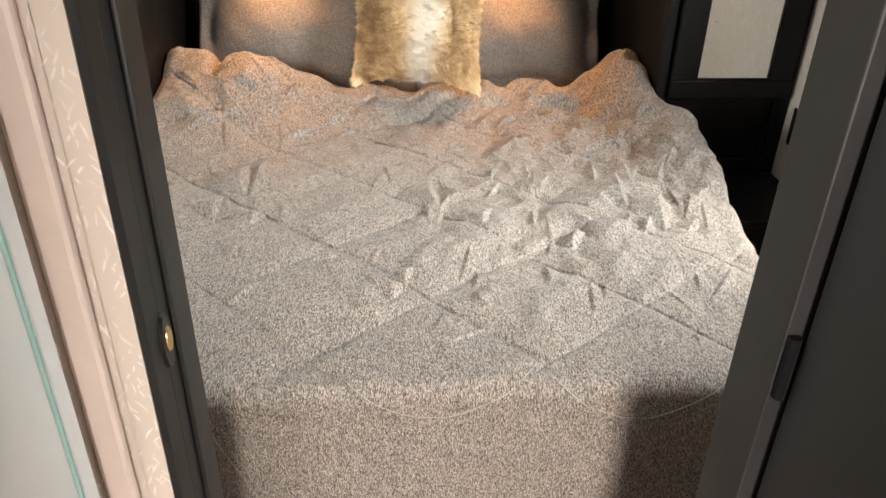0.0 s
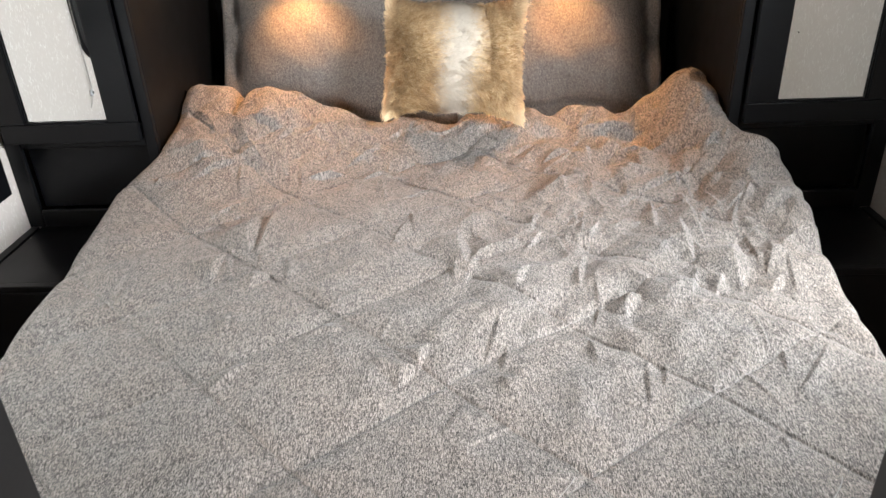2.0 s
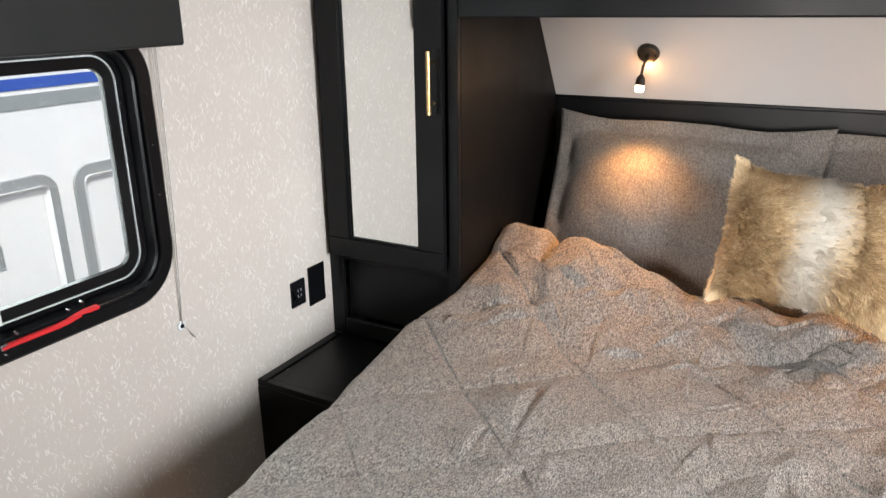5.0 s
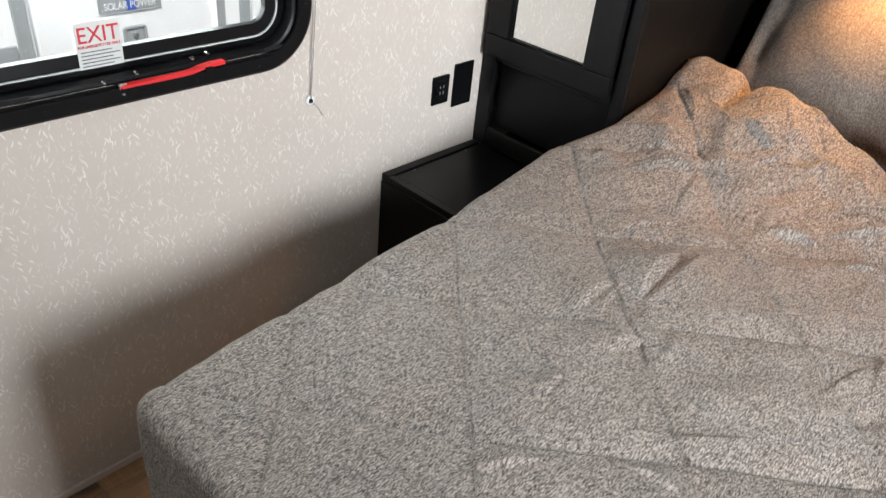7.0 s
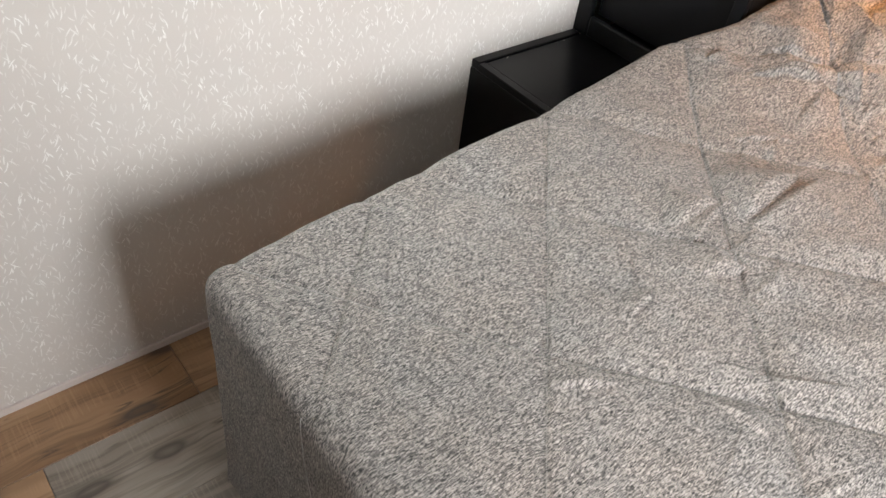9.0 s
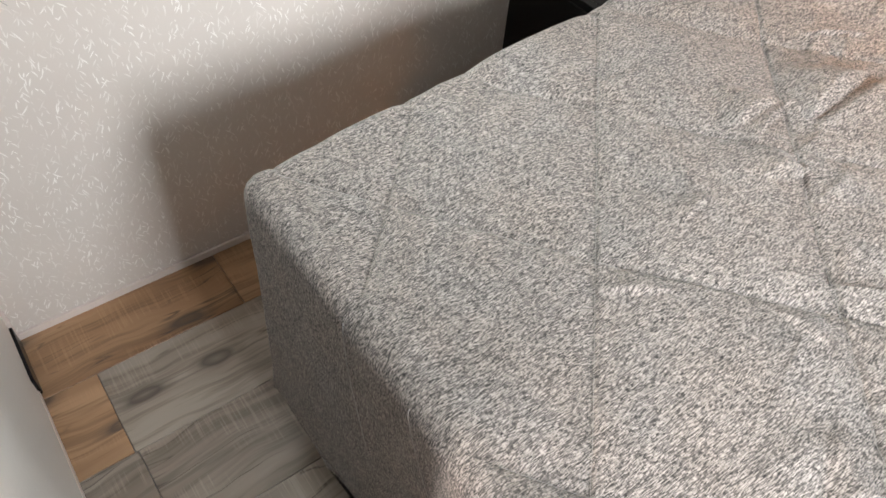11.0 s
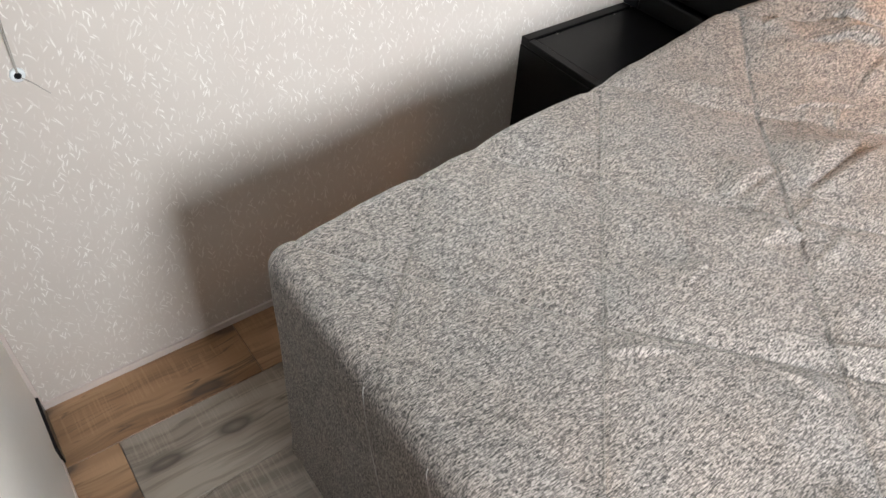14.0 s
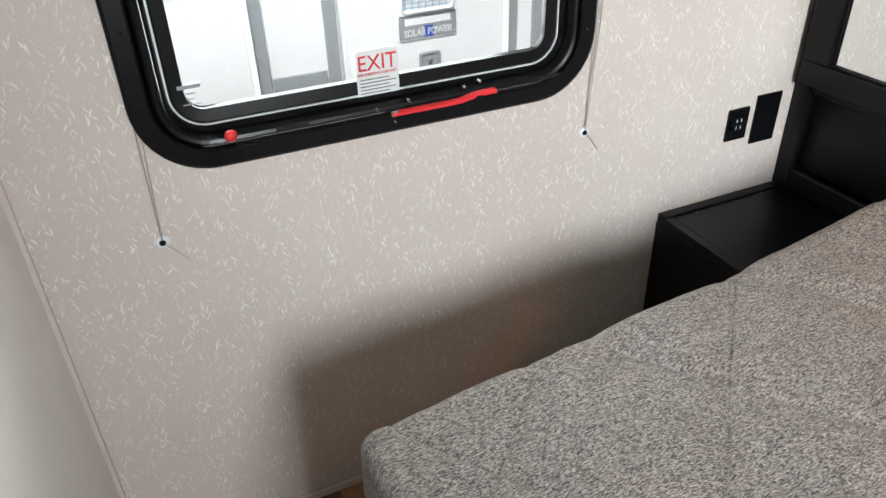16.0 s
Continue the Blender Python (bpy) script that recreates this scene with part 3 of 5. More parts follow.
block("film", GX - 0.0004, GX, 0.184, 0.258, 0.887, 0.964, M_PAPER, sticker, 0.0)


def writing(words, height, y, z, x, mat, parent, squeeze=1.0):
    me = text_mesh(words, height)
    me.materials.append(mat)
    ob = new("writing", me)
    me.transform(Matrix.Translation((x, y, z)) @ Matrix(((0, 0, 1, 0), (1, 0, 0, 0), (0, 1, 0, 0), (0, 0, 0, 1))) @ Matrix.Diagonal((squeeze, 1, 1, 1)))
    return under(parent, ob)


writing("EXIT", 0.037, 0.221, 0.931, GX + 0.0008, M_INK, sticker, 0.92)
writing("FOR EMERGENCY USE ONLY", 0.0068, 0.221, 0.9225, GX + 0.0008, M_INK, sticker, 0.80)
for k in range(5):
    block("print_line", GX, GX + 0.0008, 0.189, 0.241 + 0.012 * (k % 2), 0.915 - 0.0058 * k, 0.9165 - 0.0058 * k, M_DARKINK, sticker, 0.0)
mark = thing("glass_mark", (GX, -0.08, 0.93), "small grey maker's mark printed on the glass", "sticker")
for k, (w, h) in enumerate(((0.034, 0.006), (0.016, 0.0022), (0.010, 0.002), (0.026, 0.0022))):
    block("print_line", GX, GX + 0.0006, -0.079 - w / 2, -0.079 + w / 2, 0.951 - 0.0085 * k, 0.951 - 0.0085 * k + h, M_EXTGREY, mark, 0.0)


def valance(x0, x1, y0, y1, z0=1.356):
    t = thing("window_valance", ((x0 + x1) / 2, (y0 + y1) / 2, 1.36), "dark brown vinyl box valance above the window", "valance")
    room = x0 if x0 > 0 else x1
    back = x1 if x0 > 0 else x0
    s = 1 if x0 > 0 else -1
    block("front_board", min(room, room + s * 0.012), max(room, room + s * 0.012), y0, y1, z0, z0 + 0.184, M_VINYL, t, 0.005)
    for a, b in ((y0 + 0.001, y0 + 0.013), (y1 - 0.013, y1 - 0.001)):
        block("end_board", min(room + s * 0.0125, back), max(room + s * 0.0125, back), a, b, z0 + 0.001, z0 + 0.183, M_VINYL, t, 0.003)
    block("top_board", min(room + s * 0.0125, back), max(room + s * 0.0125, back), y0 + 0.0135, y1 - 0.0135, z0 + 0.171, z0 + 0.182, M_VINYL, t, 0.003)
    return t


valance(WL + 0.001, WL + 0.085, -0.205, 0.662)
valance(WR - 0.085, WR - 0.001, -0.155, 0.462, 1.785)


def blind_cord(wall, sx, y, top, low=0.742):
    t = thing("blind_cord", (wall, y, low), "thin grey blind cord tied to a round wall anchor", "cord", "blind cords")
    bm = bmesh.new()
    tube(bm, [(wall + sx * 0.012, y + 0.012, top), (wall + sx * 0.008, y + 0.006, 1.0), (wall + sx * 0.006, y, low)], 0.0011, 6)
    under(t, part("cord", bm, M_STRING))
    bm = tube(bmesh.new(), [(wall + sx * 0.008, y + 0.026, top), (wall + sx * 0.007, y + 0.016, 1.0), (wall + sx * 0.006, y + 0.001, low)], 0.0009, 6)
    under(t, part("cord", bm, M_STRING))
    bm = tube(bmesh.new(), [(wall + sx * 0.007, y, low), (wall + sx * 0.008, y + 0.014, low - 0.014), (wall + sx * 0.004, y + 0.034, low - 0.042)], 0.0009, 6)
    under(t, part("tail", bm, M_STRING))
    bm = tube(bmesh.new(), [(wall, y, low), (wall + sx * 0.004, y, low), (wall + sx * 0.006, y, low)], [0.011, 0.011, 0.008], 18)
    under(t, part("anchor", bm, M_SEAL, None, "clear round anchor", True))
    bm = tube(bmesh.new(), [(wall + sx * 0.006, y, low), (wall + sx * 0.0085, y, low)], [0.0055, 0.004], 12)
    under(t, part("screw", bm, M_PLASTIC))


blind_cord(WL, 1, 0.628, 1.36)
blind_cord(WL, 1, -0.172, 1.36, 0.718)
blind_cord(WR, -1, 0.443, 1.79)


# ---- wall plates ----
def outlet(wall, sx, y, z):
    t = thing("power_outlet", (wall, y, z), "black double power outlet on the wall", "outlet", "power outlets")
    bm = bmesh.new()
    box(bm, wall, wall + sx * 0.007, y - 0.029, y + 0.029, z - 0.037, z + 0.037, 0.003)
    under(t, part("cover", bm, M_PLASTIC))
    block("socket_face", wall + sx * 0.0065, wall + sx * 0.009, y - 0.016, y + 0.016, z - 0.026, z + 0.026, M_PLASTIC, t, 0.001)
    for dy, dz in ((-0.006, 0.010), (0.006, 0.010), (-0.006, -0.006), (0.006, -0.006)):
        block("slot", wall + sx * 0.0088, wall + sx * 0.0094, y + dy - 0.001, y + dy + 0.001, z + dz - 0.004, z + dz + 0.004, M_SEAL, t, 0.0)
    for dz in (-0.031, 0.031):
        bm = tube(bmesh.new(), [(wall + sx * 0.0065, y, z + dz), (wall + sx * 0.008, y, z + dz)], 0.0025, 8)
        under(t, part("screw", bm, M_STEEL))


def blank_plate(wall, sx, y, z):
    bm = bmesh.new()
    box(bm, wall, wall + sx * 0.005, y - 0.035, y + 0.035, z - 0.057, z + 0.057, 0.0015)
    tagged(part("blank_plate", bm, M_PLASTIC), "flat matte black blank plate on the wall", "wall plate", "blank plates")


outlet(WL, 1, 1.03, 0.677)
blank_plate(WL, 1, 1.113, 0.676)
outlet(WR, -1, 1.007, 0.660)
blank_plate(WR, -1, 1.105, 0.676)

bm = box(bmesh.new(), WL + 0.012, -1.03, YB + 0.001, YB + 0.010, 0.001, 0.055, 0.002)
tagged(part("vent_strip", bm, M_PLASTIC), "narrow black plastic strip at the foot of the wall", "vent strip")


# ---- nightstands, wardrobes, overhead cabinet ----
YW = 1.186


def nightstand(sx, wall):
    def bx(nm, a, b, y0, y1, z0, z1, mat, bevel=0.002, label=""):
        x0, x1 = sorted((wall - sx * a, wall - sx * b))
        return block(nm, x0, x1, y0, y1, z0, z1, mat, t, bevel, label)
    t = thing("nightstand", (wall - sx * 0.2, 1.02, 0), "black painted nightstand box beside the bed", "nightstand", "nightstands")
    bx("body", 0.001, 0.405, 0.852, YW + 0.30, 0.0, 0.478, M_BLACK)
    bx("front_trim", 0.001, 0.405, 0.846, 0.8515, 0.0, 0.4795, M_BLACK)
    bx("wall_rail", 0.001, 0.026, 0.848, YW - 0.001, 0.480, 0.500, M_BLACK)
    bx("front_rail", 0.027, 0.405, 0.846, 0.866, 0.480, 0.4985, M_BLACK)
    bx("lid", 0.029, 0.405, 0.868, YW - 0.001, 0.480, 0.4965, M_BLACK)
    for y in (0.93, 1.12):
        bm = tube(bmesh.new(), [(wall - sx * 0.034, y, 0.4965), (wall - sx * 0.034, y, 0.4985)], [0.003, 0.002], 8)
        under(t, part("screw", bm, M_STEEL))


nightstand(-1, WL)
nightstand(1, WR)


def wardrobe(sx, wall):
    """sx: -1 on the left wall, 1 on the right. Front plane YW, side plane at |x| = 0.757."""
    def bx(nm, a, b, y0, y1, z0, z1, mat=M_BLACK, bevel=0.0025, label="", parent=None):
        x0, x1 = sorted((sx * a, sx * b))
        return block(nm, x0, x1, y0, y1, z0, z1, mat, parent or t, bevel, label)
    w = abs(wall)
    t = thing("wardrobe", (sx * 0.97, 1.5, 0.5), "tall black wardrobe with a mirrored door beside the bed", "wardrobe", "wardrobes")
    bx("side_panel", 0.757, 0.775, YW + 0.012, 1.995, 0.30, 1.96, M_ESPRESSO)
    bx("stile", 0.757, 0.786, YW - 0.006, YW + 0.011, 0.50, 1.96)
    bx("stile", w - 0.045, w - 0.001, YW - 0.004, YW + 0.011, 0.50, 1.96)
    bx("rail", 0.787, w - 0.046, YW - 0.004, YW + 0.011, 0.50, 0.553, bevel=0.005)
    bx("rail", 0.787, w - 0.046, YW - 0.002, YW + 0.011, 0.735, 0.80)
    bx("rail", 0.787, w - 0.046, YW - 0.002, YW + 0.011, 1.87, 1.96)
    bx("recessed_panel", 0.787, w - 0.046, YW + 0.024, YW + 0.03, 0.552, 0.737)
    bx("back_panel", 0.776, w - 0.002, YW + 0.05, YW + 0.06, 0.74, 1.96)
    o0, o1 = 0.789, w - 0.022
    d = bx("door", o0, o1, YW - 0.0265, YW - 0.008, 0.755, 0.808, label="framed black door")
    m0, m1 = 0.866, w - 0.09
    for a, b, z0, z1 in ((o0, m0, 0.8085, 1.875), (m1, o1, 0.8085, 1.875), (m0 + 0.0005, m1 - 0.0005, 1.82, 1.875)):
        under(d, bx("door_frame", a, b, YW - 0.0265, YW - 0.008, z0, z1))
    for a, b, z0, z1 in ((m0, m0 + 0.004, 0.8085, 1.82), (m1 - 0.004, m1, 0.8085, 1.82), (m0 + 0.004, m1 - 0.004, 0.8085, 0.8125)):
        under(d, bx("mirror_bead", a, b, YW - 0.020, YW - 0.0145, z0, z1, bevel=0.001))
    mir = bx("mirror", m0 + 0.001, m1 - 0.001, YW - 0.0135, YW - 0.0095, 0.809, 1.819, M_MIRROR, 0.0, "clear mirror")
    under(d, mir)
    h = bmesh.new()
    hx = sx * 0.808
    tube(h, [(hx, YW - 0.058, 1.172), (hx, YW - 0.058, 1.322)], 0.0052, 14)
    hd = part("handle", h, M_BRASS, None, "brushed brass bar handle")
    under(d, hd)
    # thin black strip on the door, behind the bar
    under(d, bx("handle_strip", 0.802, 0.814, YW - 0.0295, YW - 0.027, 1.170, 1.324, M_PLASTIC, 0.001, "thin black strip behind the handle"))
    for z in (1.198, 1.296):
        tb = tube(bmesh.new(), [(hx, YW - 0.058, z), (hx, YW - 0.026, z)], 0.0036, 10)
        under(d, part("handle_post", tb, M_BRASS))
    return t


wardrobe(-1, WL)
wardrobe(1, WR)

# slanted white front panel, dark headboard and side trim along the slant
bm = bmesh.new()
prof = [(1.858, 1.146), (1.700, 1.38), (1.30, 1.966), (1.33, 1.966), (1.725, 1.396), (1.882, 1.16)]
la = [bm.verts.new((-0.7565, y, z)) for y, z in prof]
lb = [bm.verts.new((0.7565, y, z)) for y, z in prof]
bm.faces.new(la)
bm.faces.new(lb[::-1])
for k in range(6):
    bm.faces.new((la[k], lb[k], lb[(k + 1) % 6], la[(k + 1) % 6]))
bmesh.ops.recalc_face_normals(bm, faces=bm.faces)
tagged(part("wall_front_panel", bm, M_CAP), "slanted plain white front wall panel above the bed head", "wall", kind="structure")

hb = thing("headboard", (0, 1.87, 0.3), "plain black headboard panel behind the pillows", "headboard")
block("panel", -0.7565, 0.7565, 1.862, 1.88, 0.30, 1.136, M_BLACK, hb)
block("top_rail", -0.7565, 0.7565, 1.850, 1.882, 1.137, 1.1455, M_BLACK, hb)

cab = thing("overhead_cabinet", (0, 1.3, 1.395), "black overhead cabinet bridging the two wardrobes", "cabinet")
block("bottom_panel", -0.756, 0.756, YW + 0.012, 1.64, 1.396, 1.408, M_BLACK, cab)
block("bottom_rail", -0.756, 0.756, YW - 0.006, YW + 0.0115, 1.396, 1.452, M_BLACK, cab, 0.004)
block("top_rail", -0.756, 0.756, YW - 0.006, YW + 0.0115, 1.90, 1.96, M_BLACK, cab)
block("back", -0.756, 0.756, YW + 0.013, YW + 0.02, 1.409, 1.96, M_ESPRESSO, cab)
for a, b in ((-0.75, -0.165), (0.165, 0.75)):
    dr = block("door", a, b, YW - 0.024, YW - 0.0065, 1.436, 1.91, M_BLACK, cab, 0.004)
    under(dr, block("door_panel", a + 0.06, b - 0.06, YW - 0.0245, YW - 0.0235, 1.49, 1.85, M_ESPRESSO, None, 0.0))
under(cab, block("centre_panel", -0.14, 0.14, YW - 0.012, YW - 0.0065, 1.462, 1.90, M_DOOR, None, 0.002))


# ---- reading lamps ----
def reading_lamp(x, y, z, tip):
    t = thing("reading_lamp", (x, y, z), "bronze swivel reading lamp glowing warm on the white panel", "wall lamp", "reading lamps")
    n = Vector((0, -0.826, -0.563))
    p = Vector((x, y, z))
    bm = tube(bmesh.new(), [p, p + n * 0.006, p + n * 0.013, p + n * 0.016], [0.032, 0.032, 0.028, 0.017], 32)
    under(t, part("base", bm, M_BRONZE, None, "", False))
    for s in (-1, 1):
        c = p + n * 0.0135 + Vector((s * 0.022, 0, 0))
        under(t, part("screw", tube(bmesh.new(), [c, c + n * 0.0015], 0.0035, 8), M_PLASTIC))
    a = p + n * 0.014
    k = p + n * 0.034
    under(t, part("joint", tube(bmesh.new(), [a, k], 0.007, 12), M_BRONZE))
    d = Vector((0, -0.30, -0.95)).normalized()
    e = Vector(tip) - d * 0.042
    under(t, part("stem", tube(bmesh.new(), [k, (k + e) / 2 + Vector((0, -0.006, 0.003)), e], 0.0042, 12), M_BRONZE))
    under(t, part("lamp_head", tube(bmesh.new(), [e, e + d * 0.006, e + d * 0.012, e + d * 0.030], [0.006, 0.010, 0.0125, 0.0138], 20), M_BRONZE))
    bm = tube(bmesh.new(), [e + d * 0.0305, e + d * 0.041, e + d * 0.045], [0.0125, 0.0125, 0.010], 20)
    under(t, part("diffuser", bm, M_BULB, None, "glowing frosted lens"))
    lp = new("reading_lamp_light", bpy.data.lights.new("reading_lamp_light", "SPOT"))
    lp.data.energy, lp.data.color, lp.data.shadow_soft_size = 16.5, (1.0, 0.45, 0.13), 0.03
    lp.data.spot_size, lp.data.spot_blend = radians(102), 1.0
    lp.matrix_world = look(e + d * 0.050, e + d * 0.05 + Vector((0, -0.40, -0.92)))
    # light that leaks from a slit low in the base washes the panel on both sides
    low = Vector((0, 0.563, -0.826))
    slit = tube(bmesh.new(), [p + n * 0.006 + low * 0.0325 + Vector((o, 0, 0)) for o in (-0.006, 0.006)], 0.0022, 8)
    under(t, part("light_slit", slit, M_BULB, None, "glowing slit in the base"))
    lk = new("reading_lamp_leak", bpy.data.lights.new("reading_lamp_leak", "POINT"))
    lk.data.energy, lk.data.color, lk.data.shadow_soft_size = 0.13, (1.0, 0.52, 0.20), 0.008
    lk.location = p + n * 0.026 + low * 0.046
    lg = new("reading_lamp_glow", bpy.data.lights.new("reading_lamp_glow", "POINT"))
    lg.data.energy, lg.data.color, lg.data.shadow_soft_size = 0.36, (1.0, 0.54, 0.22), 0.008
    lg.location = e + d * 0.056


reading_lamp(-0.447, 1.763, 1.288, (-0.434, 1.635, 1.195))
reading_lamp(0.387, 1.755, 1.300, (0.372, 1.635, 1.202))

# ---- bed ----
bed = thing("bed", (0, 0.93, 0), "queen bed with a thick mattress on a dark base", "bed")
block("mattress", -0.72, 0.72, 0.025, 1.855, 0.34, 0.60, M_MATTRESS, bed, 0.03)
block("base", -0.70, 0.70, 0.05, 1.855, 0.0, 0.339, M_ESPRESSO, bed, 0.005)

# single creases on the quilt: x, y, x, y, width of the steep side in millimetres
LIT = [(0.284, 0.518, 0.326, 0.677, 12), (0.327, 0.682, 0.367, 0.797, 7), (0.540, 0.773, 0.519, 0.586, 20), (0.498, 0.896, 0.477, 0.727, 10), (0.480, 0.466, 0.518, 0.573, 9),
       (0.163, 0.503, 0.201, 0.587, 12), (0.199, 0.686, 0.235, 0.770, 9), (0.082, 0.593, 0.050, 0.781, 27), (0.097, 0.736, 0.081, 0.890, 9), (0.580, 0.498, 0.637, 0.686, 36),
       (0.634, 0.496, 0.674, 0.540, 16), (0.637, 0.706, 0.679, 0.844, 14), (0.641, 0.932, 0.639, 0.752, 14), (0.582, 0.933, 0.563, 0.660, 13), (0.563, 0.660, 0.579, 0.561, 15),
       (0.329, 0.779, 0.316, 0.869, 7), (0.524, 0.484, 0.590, 0.570, 11)]
LIT_SOFT = [(-0.452, 0.590, -0.440, 0.720, 14), (-0.358, 0.541, -0.328, 0.620, 13), (-0.395, 0.705, -0.413, 0.895, 20), (0.223, 0.799, 0.242, 0.867, 6), (-0.633, 1.04, -0.519, 1.153, 10),
            (-0.196, 1.063, -0.117, 1.163, 8), (0.275, 1.176, 0.365, 1.194, 14), (-0.009, 0.282, 0.012, 0.343, 10), (-0.043, 0.238, -0.008, 0.289, 14), (0.40, 1.09, 0.401, 1.244, 11),
            (0.66, 1.119, 0.713, 1.103, 20), (0.356, 0.415, 0.389, 0.489, 16), (0.309, 1.116, 0.309, 0.934, 12), (0.644, 0.993, 0.693, 0.951, 14), (-0.276, 1.223, -0.222, 1.289, 10),
            (0.595, 0.883, 0.604, 0.966, 12), (-0.364, 0.469, -0.359, 0.387, 6), (-0.211, 0.385, -0.143, 0.393, 7)]
SHADED = [(0.020, 0.720, 0.045, 0.535, 16), (0.076, 0.903, 0.102, 0.731, 13), (0.449, 1.090, 0.448, 0.919, 24), (0.606, 1.142, 0.605, 1.012, 22), (0.644, 1.072, 0.646, 0.970, 13),
          (-0.072, 0.913, -0.036, 0.757, 8), (0.697, 0.594, 0.687, 0.506, 8), (0.665, 0.770, 0.666, 0.692, 10), (0.686, 0.670, 0.645, 0.541, 8), (0.681, 0.974, 0.728, 0.832, 15),
          (0.600, 1.270, 0.671, 1.420, 36), (0.618, 1.297, 0.637, 1.085, 15), (0.502, 1.287, 0.517, 1.018, 12), (0.357, 1.333, 0.475, 1.347, 22), (0.133, 0.221, 0.128, 0.272, 7)]
SHADED_SOFT = [(-0.377, 0.685, -0.394, 0.920, 18), (-0.562, 0.958, -0.446, 0.753, 9), (-0.290, 0.576, -0.309, 0.663, 10), (-0.422, 1.357, -0.295, 1.270, 36), (-0.558, 1.313, -0.428, 1.263, 24),
               (-0.692, 1.352, -0.613, 1.235, 22), (-0.454, 1.190, -0.434, 1.091, 12), (-0.372, 1.173, -0.351, 1.041, 12), (-0.528, 1.145, -0.497, 1.008, 13), (0.285, 0.295, 0.278, 0.368, 12),
               (0.120, 0.285, 0.142, 0.356, 14), (0.507, 0.127, 0.520, 0.101, 9), (0.102, 0.299, 0.125, 0.423, 11), (-0.718, 1.014, -0.705, 1.077, 14), (0.379, 0.228, 0.385, 0.292, 11),
               (-0.315, 0.669, -0.267, 0.564, 8), (-0.267, 0.564, -0.187, 0.482, 9)]
# soft swells and level pulls between the seams: x, y, x, y, half width in millimetres
SWELLS = [(0.016, 0.353, 0.081, 0.472, 19), (0.079, 0.343, 0.127, 0.451, 18), (0.139, 0.221, 0.191, 0.311, 22), (0.064, 0.087, 0.090, 0.180, 18), (0.240, 0.296, 0.248, 0.138, 22),
          (0.341, 0.351, 0.358, 0.491, 20), (0.176, 0.498, 0.268, 0.498, 9), (0.388, 0.437, 0.535, 0.445, 9), (0.435, 0.464, 0.500, 0.497, 8), (0.613, 0.432, 0.703, 0.467, 8),
          (0.595, 0.403, 0.663, 0.429, 8), (0.245, 0.419, 0.333, 0.492, 13), (-0.097, 0.240, -0.048, 0.305, 24), (0.412, 0.291, 0.471, 0.411, 18), (0.168, 0.326, 0.278, 0.368, 11),
          (0.42, 1.34, 0.20, 1.20, 20)]


def loose_folds(count, seed):
    """Short stray folds, thickest in the rumpled band across the middle and at the bed head."""
    rs = random.Random(seed)
    out = []
    while len(out) < count:
        x, y = rs.uniform(-0.66, 0.70), rs.uniform(0.08, 1.42)
        weight = 0.06 + 0.55 * math.exp(-((x - 0.58) / 0.2) ** 2 - ((y - 0.72) / 0.28) ** 2) + 0.5 * math.exp(-((y - 1.24) / 0.14) ** 2) + 0.25 * math.exp(-((x - 0.1) / 0.2) ** 2 - ((y - 0.85) / 0.2) ** 2)
        if rs.random() > weight:
            continue
        a, ln = radians(rs.gauss(82, 32)), rs.uniform(0.06, 0.20)
        out.append((x, y, x + ln * math.cos(a), y + ln * math.sin(a), rs.choice((-1, 1)) * rs.uniform(3, 9)))
    return out


LOOSE = loose_folds(130, 21)


def head_folds(count, seed):
    """Larger folds where the quilt is bunched in front of the pillows."""
    rs = random.Random(seed)
    out = []
    for _ in range(count):
        x, y = rs.uniform(-0.68, 0.66), rs.uniform(1.08, 1.38)
        a, ln = radians(rs.choice((-48, -35, 20, 40, 100, 150)) + rs.gauss(0, 14)), rs.uniform(0.08, 0.24)
        out.append((x, y, x + ln * math.cos(a), y + ln * math.sin(a), rs.choice((-1, 1, 1)) * rs.uniform(7, 15)))
    return out


HEAD = head_folds(40, 8)
# the heaped corners at the bed head
HEAPS = [(0.600, 1.300, 0.655, 1.140, 20), (0.560, 1.375, 0.610, 1.240, 16), (0.665, 1.370, 0.700, 1.200, -16), (0.640, 1.200, 0.690, 1.080, -14), (-0.600, 1.385, -0.520, 1.180, -18),
         (-0.480, 1.400, -0.370, 1.230, -24), (-0.310, 1.385, -0.190, 1.250, 16), (-0.660, 1.200, -0.580, 1.060, -12), (-0.250, 1.330, -0.080, 1.230, -16), (-0.560, 1.300, -0.440, 1.120, 14)]
CREASES = HEAPS + LIT + [(a, b, c, d, 1.25 * e) for a, b, c, d, e in LIT_SOFT] + [(a, b, c, d, -e) for a, b, c, d, e in SHADED + SHADED_SOFT] + LOOSE + HEAD
# the two families of diagonal seams: slope, height at the middle of the bed, spacing
SEAMS = ((-0.97, -0.45, 0.367), (0.74, -0.463, 0.343))


def seam_waver(x, y, first):
    return 0.022 * np.sin(5.1 * x + 4.3 * y + first * 9)


